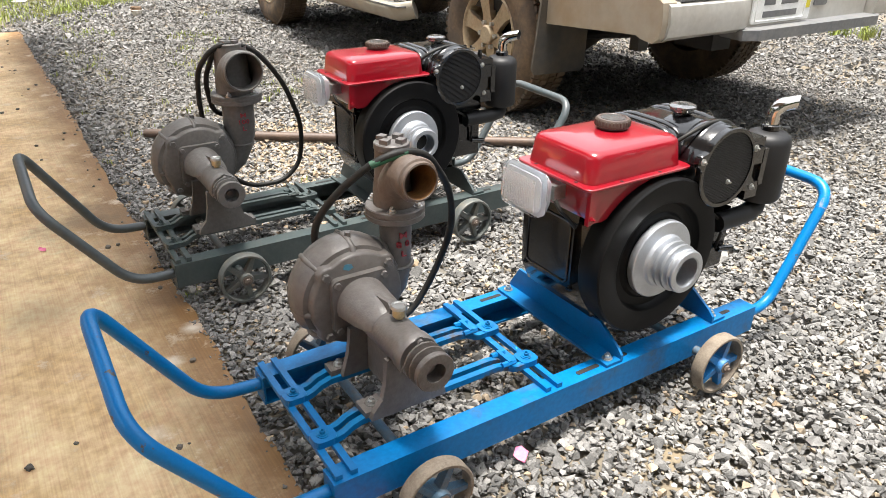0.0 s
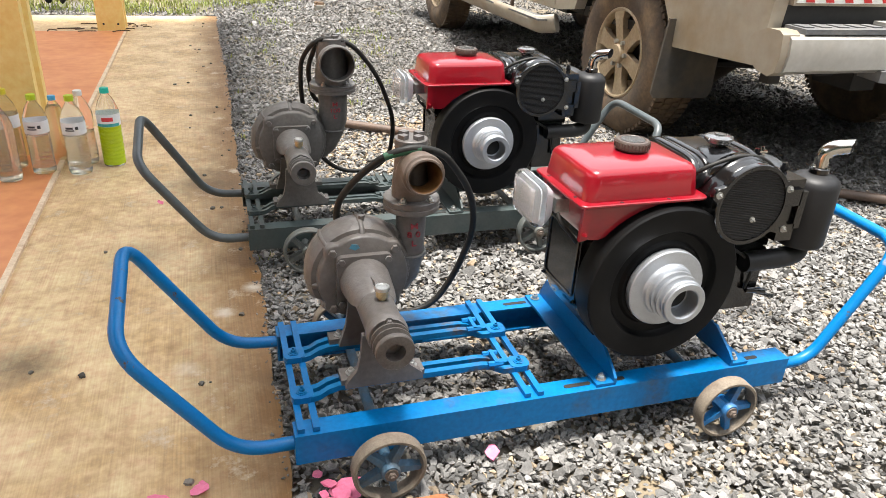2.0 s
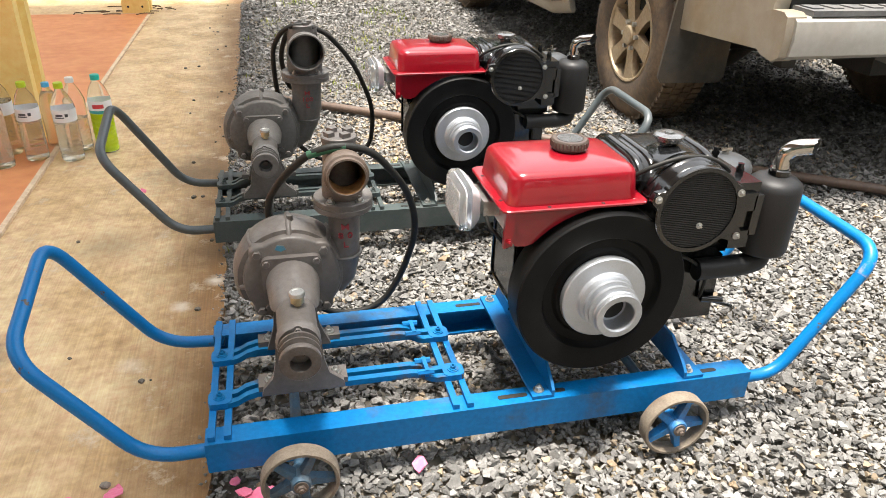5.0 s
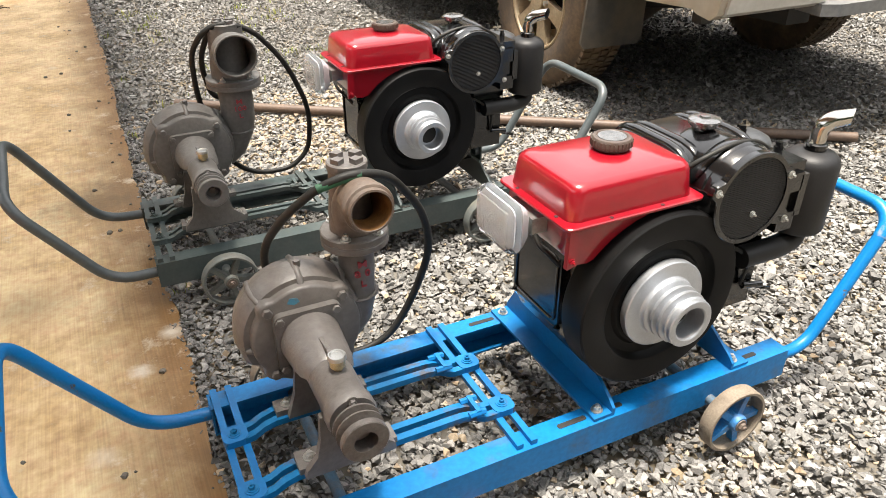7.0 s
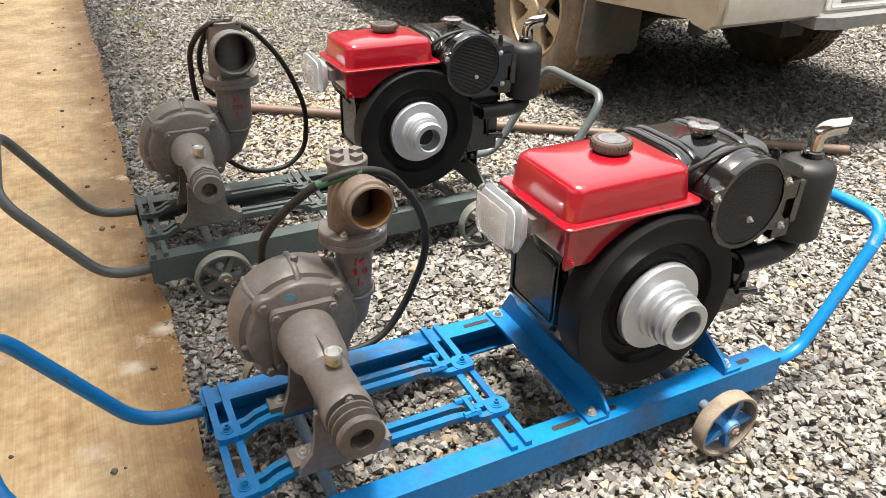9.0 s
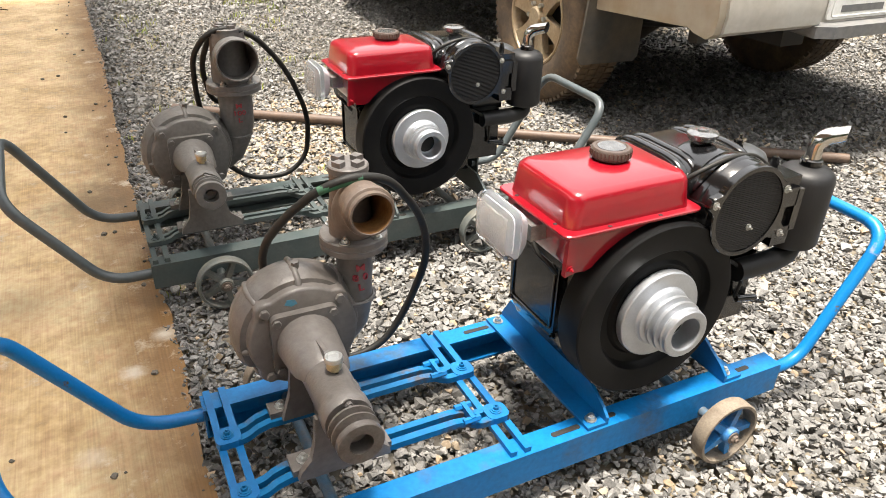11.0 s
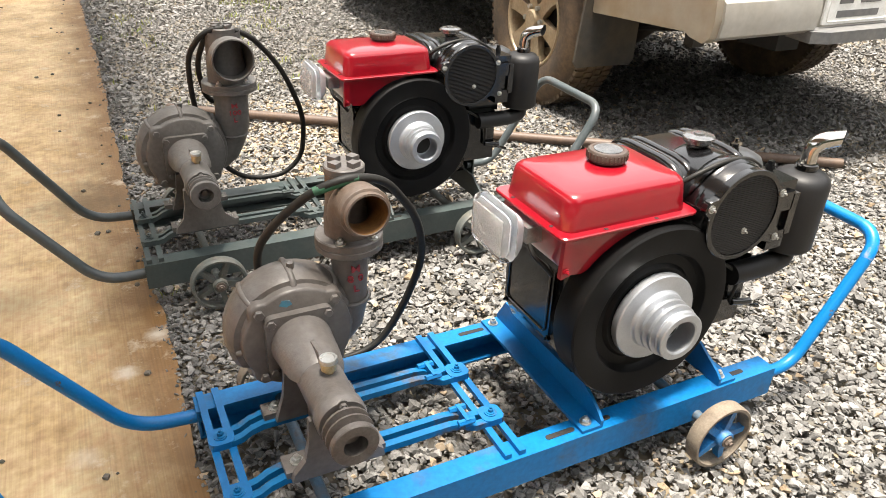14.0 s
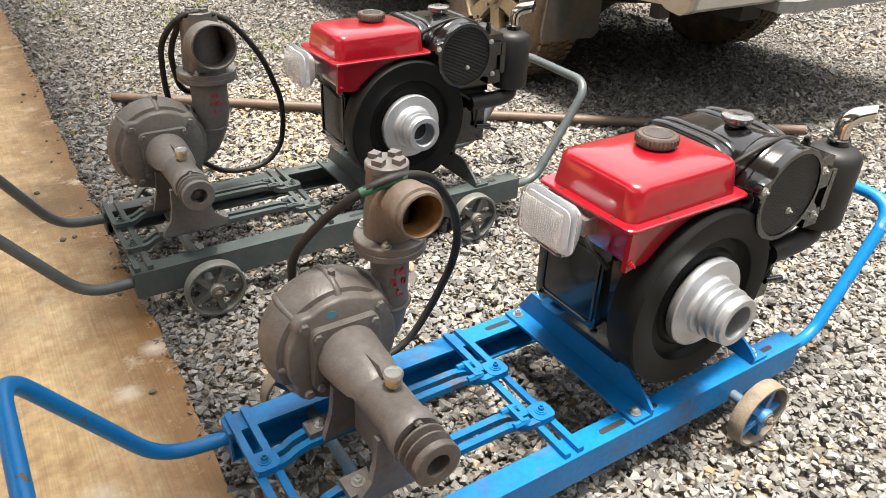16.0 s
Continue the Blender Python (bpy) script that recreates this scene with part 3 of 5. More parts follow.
# ---- cart ----
def make_wheel(cart, x, y, paint, front):
    """A spoked iron wheel on its axle; front: the side on which the nut shows."""
    z, r, w = 0.085, 0.069, 0.015
    rim = lathe([(r - 0.007, y - w), (r - 0.002, y - w), (r, y - w + 0.003), (r, y + w - 0.003), (r - 0.002, y + w), (r - 0.007, y + w), (r - 0.010, y), (r - 0.007, y - w)], "y", (x, z), 44)
    wheel = part("wheel", rim, WHEEL_GREY if paint is WHEEL_GREY else TREAD, cart, "dusty cast iron wheel", smooth=True)
    part("hub", lathe([(0.006, y - 0.022), (0.016, y - 0.022), (0.018, y - 0.018), (0.018, y + 0.018), (0.016, y + 0.022), (0.006, y + 0.022)], "y", (x, z), 24), paint, wheel, smooth=True)
    spin = x * 7
    for k in range(5):
        a = spin + k * 2 * math.pi / 5
        c, s = math.cos(a), math.sin(a)
        bm = bmesh.new()
        for rr, hw, d in ((0.014, 0.0075, 0.010), (0.0605, 0.0055, 0.007)):
            for q, e in ((-1, -1), (1, -1), (1, 1), (-1, 1)):
                bm.verts.new((x + c * rr - s * hw * q, y + d * e, z + s * rr + c * hw * q))
        v = list(bm.verts)
        for i in range(4):
            bm.faces.new((v[i], v[(i + 1) % 4], v[4 + (i + 1) % 4], v[4 + i]))
        part("spoke", bm, paint, wheel, bevel=0.0015)
    bolt(wheel, x, y + front * 0.022, z, "y", 0.0085, 0.006, front, "axle_nut", RUST)


def slide_bar(cart, y, paint, worn):
    """One of two bars that carry the pump: two flats on edge, jogged up between eyes at the ends."""
    top = [(0.008, 0.158), (0.045, 0.158), (0.058, 0.161), (0.075, 0.171), (0.095, 0.1765), (0.385, 0.1765), (0.405, 0.173), (0.425, 0.162), (0.437, 0.158), (0.490, 0.158)]
    for dy in (-0.0125, 0.0125):
        bm = bmesh.new()
        rows = []
        for x, z in top:
            rows.append([bm.verts.new((x, y + dy + a, z + b)) for a, b in ((-0.0065, -0.012), (0.0065, -0.012), (0.0065, 0), (-0.0065, 0))])
        for a, b in zip(rows, rows[1:]):
            for k in range(4):
                bm.faces.new((a[k], a[(k + 1) % 4], b[(k + 1) % 4], b[k]))
        bm.faces.new(rows[0])
        bm.faces.new(rows[-1][::-1])
        part("slide_bar", bm, worn, cart, bevel=0.0015)
    for x0, x1, sx in ((0.004, 0.047, 1), (0.452, 0.494, -1)):      # forged eye between the two flats
        part("eye", prism(rrect(x0, x1, y - 0.0205, y + 0.0205, 0.013), "z", 0.1464, 0.1596), paint, cart, bevel=0.0025, smooth=True)
        part("washer", disc(0.0115, "z", (x0 + 0.021, y), 0.1597, 0.1615, 18), worn, cart)
    bolt(cart, 0.025, y, 0.1612, r=0.0055, h=0.006, material=worn)
    bolt(cart, 0.473, y, 0.1612, r=0.0055, h=0.006, material=worn)
    for dy in (-0.0185, 0.0185):                   # stop screws through both flats
        part("stop_screw", disc(0.006, "x", (y + dy, 0.175), 0.398, 0.43, 6), paint, cart)
    part("lug", box(0.412, 0.420, y - 0.022, y + 0.022, 0.165, 0.182), paint, cart, bevel=0.002)


def make_cart(name, at, label, paint, worn, tube_paint, wheel_paint, wheel_paint_r):
    cart = thing(name, label, "cart", "pump carts", at)
    L, W = 1.09, 0.342
    for y0, side in ((-0.018, 1), (W + 0.023, -1)):
        yo, yi = y0, y0 + side * 0.045
        a, b = sorted((yo, yi))
        t = side * 0.005
        poly = [(yo, 0.07), (yi, 0.07), (yi, 0.075), (yo + t, 0.075), (yo + t, 0.130), (yi, 0.130), (yi, 0.135), (yo, 0.135)]
        part("beam", prism(poly, "x", 0.0, L), worn, cart, bevel=0.0012)
        for x in (0.0, L - 0.005):
            part("end_cap", box(x + 0.0005, x + 0.0045, min(yo + t, yi), max(yo + t, yi), 0.0755, 0.1295), paint, cart)
        yc = (yo + yi) / 2
        # slots are not cut: dark plates carry their shade as colour
        for x in (0.575, 0.655, 0.99):
            part("dark_slot_plate", prism(rrect(x - 0.03, x + 0.03, yc - 0.0055, yc + 0.0055, 0.005), "z", 0.1345, 0.1358), DARK, cart)
    for x0 in (0.006, 0.034, 0.452, 0.480):
        part("cross_bar", box(x0, x0 + 0.0125, -0.012, W + 0.02, 0.1362, 0.1462), paint, cart, bevel=0.0018)
    slide_bar(cart, 0.08, paint, SLIDE if paint is BLUE else worn)
    slide_bar(cart, 0.214, paint, SLIDE if paint is BLUE else worn)
    for x in (0.16, 0.888):
        part("axle", tube([(x, -0.075, 0.085), (x, W + 0.08, 0.085)], 0.0105, 12), wheel_paint, cart, smooth=True)
    r = 0.0128
    for s, x0, xb, xt, zt in ((-1, 0.0, -0.10, -0.285, 0.395), (1, L, L + 0.078, L + 0.258, 0.388)):
        P = [(x0 - s * 0.02, 0.006, 0.104), (xb, 0.004, 0.104), (xt, 0.012, zt - 0.01), (xt - s * 0.005, W - 0.008, zt), (xb, W, 0.104), (x0 - s * 0.02, W, 0.104)]
        if s < 0:
            P = [(x0 + 0.02, 0.006, 0.104), (xb, 0.004, 0.104), (-0.276, 0.022, 0.335), (-0.278, W - 0.03, 0.395), (xb - 0.005, W + 0.006, 0.112), (x0 + 0.02, W, 0.108)]
        way = rounded(P, 0.06, 7)
        bar = part("handle", tube(way, r, 18), tube_paint, cart, smooth=True)
        if s > 0 and paint is BLUE:
            part("bare_patch", tube(way[9:16], r + 0.0004, 18, caps=False), BARE, bar, "bare steel where the paint wore off", smooth=True)
    make_wheel(cart, 0.16, -0.078, wheel_paint, -1)
    make_wheel(cart, 0.888, -0.078, wheel_paint_r, -1)
    make_wheel(cart, 0.16, W + 0.08, wheel_paint, 1)
    make_wheel(cart, 0.888, W + 0.08, wheel_paint_r, 1)
    # engine bearers: angle irons across the beams
    for x0, lean in ((0.61, 1), (0.935, -1)):
        t = 0.006
        part("bearer", prism([(x0, 0.1365), (x0 + 0.045, 0.1365), (x0 + 0.045, 0.1425), (x0, 0.1425)], "y", -0.014, W + 0.02), paint, cart, bevel=0.001)
        xa = x0 + 0.039 if lean > 0 else x0
        up = [(-0.014, 0.1427), (W + 0.02, 0.1427), (W + 0.02, 0.15), (W - 0.01, 0.198), (0.055, 0.198), (0.0, 0.165), (-0.014, 0.152)]
        part("bearer_web", prism(up, "x", xa, xa + t), paint, cart, bevel=0.001)
        for y in (0.004, W):
            bolt(cart, x0 + 0.018, y, 0.1427, r=0.0075, h=0.008)
    return cart


B_AT = pose(-0.026, 0.915, 0.0, 0, 0, 0.0)
make_cart("pump_cart", pose(0, 0, 0), "bright blue steel pump cart on small iron wheels", BLUE, BLUE_BEAM, BLUE_WORN, WHEEL_IN, WHEEL_BLUE)
make_cart("pump_cart", B_AT, "dark grey-green steel pump cart on small iron wheels", GREY, GREY, GREY_TUBE, WHEEL_GREY, WHEEL_GREY)


# ---- pump ----
def make_pump(at, label, cast, elbow_mat, pulley_mat, digits, bore, dz, scale_body, smear, shift=0.0):
    p = thing("water_pump", label, "pump", "water pumps", at)
    cx, cz = 0.168, 0.318
    k = scale_body
    # spiral casing: a rounded drum that widens towards the outlet
    bm = bmesh.new()
    rings = []
    seg = 56
    for rr, y in ((0.0, 0.335), (0.072, 0.335), (0.09, 0.328), (0.102, 0.312), (0.106, 0.288), (0.104, 0.264), (0.097, 0.248), (0.088, 0.245), (0.088, 0.24), (0.0, 0.24)):
        if rr == 0:
            rings.append([bm.verts.new((cx, y, cz))])
            continue
        row = []
        for q in range(seg):
            a = 2 * math.pi * q / seg
            grow = 1 + 0.10 * (((a + 2.6) % (2 * math.pi)) / (2 * math.pi)) if rr > 0.09 else 1.0
            row.append(bm.verts.new((cx + k * rr * grow * math.cos(a), y, cz + k * rr * grow * math.sin(a))))
        rings.append(row)
    for a, b in zip(rings, rings[1:]):
        for q in range(seg):
            f = list(dict.fromkeys([a[q % len(a)], a[(q + 1) % seg % len(a)], b[(q + 1) % seg % len(b)], b[q % len(b)]]))
            if len(f) > 2:
                bm.faces.new(f)
    casing = part("casing", bm, cast, p, smooth=True, angle=50)
    for a in (2.36, 1.57, 0.78, 3.3, 3.93):      # broad ribs over the shoulder
        c, s = math.cos(a), math.sin(a)
        path = [(cx + c * rr * k, y, cz + s * rr * k) for rr, y in ((0.086, 0.243), (0.100, 0.248), (0.109, 0.268), (0.111, 0.29), (0.106, 0.314), (0.092, 0.327))]
        part("rib", tube(path, 0.0062, 10), cast, casing, smooth=True)
    # front cover
    def lobes(y, grow):                            # a disc that swells round its four bolts
        out = []
        for q in range(96):
            a = 2 * math.pi * q / 96
            d = (a - 0.78 + math.pi / 4) % (math.pi / 2) - math.pi / 4
            rr = (0.0945 + 0.0095 * math.exp(-(d / 0.15) ** 4) + grow) * k
            out.append((cx + rr * math.cos(a), y, cz + rr * math.sin(a)))
        return out
    lobed = [lobes(0.252, 0.002), lobes(0.236, 0.0), lobes(0.2325, -0.0012), lobes(0.2305, -0.005)]
    cover = part("cover", loft(lobed), cast, p, smooth=True, angle=50)
    for a in (0.78, 2.36, 3.93, 5.5):
        x, z = cx + 0.090 * k * math.cos(a), cz + 0.090 * k * math.sin(a)
        part("bolt_head", disc(0.0085, "y", (x, z), 0.2222, 0.2305, 6, chamfer=0.001), cast, cover)
    # square bracket flange and bearing barrel
    part("bracket_flange", prism(rrect(cx - 0.058, cx + 0.058, cz - 0.058, cz + 0.058, 0.014), "y", 0.2165, 0.2303), cast, p, bevel=0.003, smooth=True)
    for dx in (-0.048, 0.048):
        for dzz in (-0.048, 0.048):
            part("bolt_head", disc(0.0075, "y", (cx + dx, cz + dzz), 0.2105, 0.2164, 6, chamfer=0.001), cast, p)
    hood = []                                      # saddle that tapers from the flange on to the barrel
    for y, rr, low in ((0.217, 0.052, 0.30), (0.19, 0.050, 0.22), (0.155, 0.0475, 0.10), (0.13, 0.0445, 0.0), (0.115, 0.040, -0.1), (0.108, 0.0362, -0.15)):
        arc = [-low + (math.pi + 2 * low) * i / 24 for i in range(25)]
        hood.append([(cx + rr * math.cos(q), y, cz + rr * math.sin(q)) for q in arc] + [(cx + (rr - 0.006) * math.cos(q), y, cz + (rr - 0.006) * math.sin(q)) for q in reversed(arc)])
    part("cradle", loft(hood), cast, p, smooth=True, angle=50)
    part("bearing_barrel", lathe([(0.0, 0.216), (0.036, 0.216), (0.036, 0.15), (0.0355, 0.035), (0.0385, 0.031), (0.039, 0.012), (0.036, 0.006), (0.024, 0.006), (0.022, 0.012), (0.012, 0.012)], "y", (cx, cz), 40), cast, p, smooth=True)
    part("rib", prism([(0.165, cz + 0.045), (0.10, cz + 0.034), (0.098, cz + 0.046), (0.108, cz + 0.055)], "x", cx - 0.003, cx + 0.004), cast, p)
    for a in (1.57, 3.67, 5.76):
        bolt(p, cx + 0.031 * math.cos(a), 0.007, cz + 0.031 * math.sin(a), "y", 0.006, 0.006, -1, material=cast)
    # grease cup
    cup = part("grease_cup", disc(0.012, "z", (cx + 0.004, 0.080), 0.359, 0.374, 20, chamfer=0.001), BRASS, p, smooth=True)
    part("stem", disc(0.007, "z", (cx + 0.004, 0.080), 0.345, 0.36, 14), BRASS, cup)
    part("lid", lathe([(0.0, 0.3795), (0.009, 0.3795), (0.0105, 0.381), (0.013, 0.381), (0.0145, 0.379), (0.0145, 0.374), (0.0, 0.374)], "z", (cx + 0.004, 0.080), 24), ZINC, cup, smooth=True)
    # grooved pulley
    prof = [(0.018, -0.048), (0.034, -0.048), (0.0355, -0.0465), (0.0355, -0.0375), (0.0225, -0.032), (0.0225, -0.029), (0.0365, -0.0245), (0.0365, -0.0215), (0.0225, -0.017), (0.0225, -0.014), (0.0365, -0.0095), (0.0365, -0.006), (0.035, -0.0045), (0.018, -0.002), (0.012, 0.01)]
    pul = part("pulley", lathe(prof, "y", (cx, cz), 40), pulley_mat, p, smooth=True, angle=25)
    part("bore", lathe([(0.018, -0.048), (0.018, -0.022), (0.0, -0.022)], "y", (cx, cz), 24), pulley_mat, pul, smooth=True)
    part("shaft", disc(0.008, "y", (cx, cz), -0.03, -0.0225, 6), RUST, pul)
    # pedestal
    front = [(cx - 0.072, 0.1855), (cx + 0.08, 0.1855), (cx + 0.078, 0.20), (cx + 0.052, 0.222), (cx + 0.043, 0.255), (cx + 0.04, 0.30), (cx - 0.04, 0.30), (cx - 0.043, 0.255), (cx - 0.05, 0.222), (cx - 0.068, 0.20)]
    part("pedestal_front", prism(front, "y", 0.045, 0.057), cast, p, bevel=0.002)
    part("pedestal_rear", prism([(cx - 0.06, 0.1855), (cx + 0.066, 0.1855), (cx + 0.045, 0.235), (cx + 0.04, 0.285), (cx - 0.04, 0.285), (cx - 0.045, 0.235)], "y", 0.188, 0.2), cast, p, bevel=0.002)
    part("pedestal_web", prism([(0.0575, 0.1865), (0.1875, 0.1865), (0.1875, 0.285), (0.0575, 0.285)], "x", cx - 0.006, cx + 0.006), cast, p)
    for x0, x1 in ((cx - 0.078, cx - 0.034), (cx + 0.038, cx + 0.086)):
        for y0, y1 in ((0.0575, 0.098), (0.2005, 0.232)):
            part("foot_lug", box(x0, x1, y0, y1, 0.1855, 0.197), cast, p, bevel=0.003)
    for y in (0.078, 0.215):
        for x in (cx - 0.056, cx + 0.064):
            bolt(p, x, y, 0.197, r=0.0075, h=0.007)
    # outlet neck, flange, bend, plug
    nx, ny, fz = 0.279 + shift, 0.283, 0.447 + dz
    rn = bore * 0.5
    bm = tube([(cx + 0.085, 0.287, cz - 0.05), (cx + 0.1 + shift * 0.5, 0.287, cz - 0.02), (nx - 0.006, ny, cz + 0.02), (nx - 0.002, ny, cz + 0.06), (nx, ny, fz - 0.05), (nx, ny, fz)],
              [0.026 * k, 0.033 * k, 0.035 * k, rn - 0.0035, rn - 0.004, rn - 0.003], 32, caps=False)
    neck = part("neck", bm, cast, p, smooth=True)
    part("seam", tube([(nx - 0.004 + (0.036 * k) * math.cos(a), ny + (0.036 * k) * math.sin(a), cz + 0.028) for a in [2 * math.pi * i / 30 for i in range(30)]], 0.004, 8, closed=True), cast, neck, smooth=True)
    rf = rn + 0.023
    part("flange", lathe([(rn - 0.005, fz), (rf - 0.002, fz), (rf, fz + 0.002), (rf, fz + 0.011), (rf - 0.0015, fz + 0.0125), (rf - 0.0015, fz + 0.0135), (rf, fz + 0.015), (rf, fz + 0.024), (rf - 0.002, fz + 0.026), (rn + 0.001, fz + 0.026)], "z", (nx, ny), 40), cast, p, smooth=True)
    for a in (-2.2, -0.95, 0.95, 2.2):
        bolt(p, nx + (rf - 0.01) * math.cos(a), ny + (rf - 0.01) * math.sin(a), fz + 0.026, r=0.006, h=0.006)
    z0, oz = fz + 0.026, fz + 0.100
    ro = rn + 0.003
    path, rad = [], []
    R = 0.062
    for i in range(4):
        path.append((nx, ny, z0 + (oz - R - z0) * i / 4))
        rad.append(ro)
    for i in range(11):
        a = math.pi / 2 * i / 10
        path.append((nx, ny - R + R * math.cos(a), oz - R + R * math.sin(a)))
        rad.append(ro)
    rl = ro - (0.0015 if smear else -0.002)
    path += [(nx, ny - R - 0.008, oz), (nx, ny - R - 0.010, oz), (nx, ny - R - 0.022, oz), (nx, ny - R - 0.025, oz), (nx, ny - R - 0.027, oz), (nx, ny - R - 0.036, oz)]
    rad += [ro, ro + 0.003, ro + 0.004, ro + 0.003, rl + 0.0005, rl]
    ye = ny - R - 0.036
    part("stem", lathe([(ro - 0.001, z0), (ro - 0.0015, z0 + 0.03), (ro - 0.005, oz - 0.01), (ro - 0.0065, oz + ro + 0.003)], "z", (nx - 0.003, ny + 0.004), 36), elbow_mat, p, smooth=True)
    bend = part("bend", tube(path, rad, 36, caps=False), elbow_mat, p, smooth=True)
    ri = rl - 0.0042
    part("mouth", lathe([(rl, ye), (ri + 0.001, ye - 0.0005), (ri, ye + 0.002)], "y", (nx, oz), 36), elbow_mat, bend, smooth=True)
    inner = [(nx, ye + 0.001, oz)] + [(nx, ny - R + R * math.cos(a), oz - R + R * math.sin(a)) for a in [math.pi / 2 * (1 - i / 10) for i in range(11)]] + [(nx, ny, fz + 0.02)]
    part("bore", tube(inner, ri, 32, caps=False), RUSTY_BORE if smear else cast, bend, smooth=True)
    pz = oz + ro - 0.0025
    plug = part("plug", lathe([(0.028, oz + ri - 0.009), (0.029, pz - 0.008), (0.031, pz), (0.034, pz + 0.002), (0.034, pz + 0.012), (0.032, pz + 0.014), (0.0, pz + 0.014)], "z", (nx - 0.004, ny + 0.002), 32), cast, p, smooth=True)
    for i in range(4):
        a = math.pi / 2 * i + 0.5
        c, s = math.cos(a), math.sin(a)
        q = [(nx - 0.004 + c * u - s * v, ny + 0.002 + s * u + c * v) for u, v in ((0.013, -0.007), (0.0285, -0.009), (0.0285, 0.009), (0.013, 0.007))]
        part("lug", prism(q, "z", pz + 0.0135, pz + 0.0225), cast, plug, bevel=0.003, smooth=True)
    part("vent_bolt", disc(0.0065, "z", (cx + 0.004, 0.275), cz + 0.103 * k, cz + 0.122 * k, 6), cast, p)
    # red lettering on the neck
    step = 0.0195
    for i, word in enumerate(("M", " ".join(digits) if len(digits) < 3 else digits, "L")):
        zz = 0.411 + dz * 0.9 - i * step
        zs, rs = (cz + 0.02, cz + 0.06, fz - 0.05, fz), (0.035 * k, rn - 0.0035, rn - 0.004, rn - 0.003)
        rr = float(np.interp(zz + 0.006, zs, rs))
        lean = math.degrees(math.atan2(float(np.interp(zz + 0.013, zs, rs)) - float(np.interp(zz, zs, rs)), 0.013))
        lettering(word, p, 0.024, Matrix.Translation((nx - 0.001, ny - float(np.interp(zz, zs, rs)) - 0.002, zz)) @ Euler((radians(90 + lean), 0, 0)).to_matrix().to_4x4() @ Matrix.Diagonal((1, 0.72, 1, 1)), LETTER, rr)
    if smear:
        part("chalk_mark", prism([(cx - 0.03, cz + 0.071), (cx - 0.018, cz + 0.066), (cx - 0.008, cz + 0.070), (cx - 0.012, cz + 0.078), (cx - 0.025, cz + 0.08)], "y", 0.2293, 0.2302), DUST, p)
    else:
        part("arrow_mark", prism([(cx - 0.045, cz + 0.083), (cx - 0.005, cz + 0.098), (cx - 0.003, cz + 0.095), (cx - 0.032, cz + 0.084), (cx - 0.03, cz + 0.079)], "y", 0.241, 0.2425), LETTER, p)
    return p


make_pump(pose(0.008, 0, -0.008), "grey cast iron centrifugal water pump with a rusty outlet bend", CAST, RUST, SHAFT, "80", 0.071, 0.0, 1.0, True)
make_pump(pose(-0.034, 0.91, -0.008), "dark grey cast iron water pump with a wide outlet bend", CAST_B, CAST_B, CAST_B, "100", 0.097, 0.022, 1.06, False, 0.027)


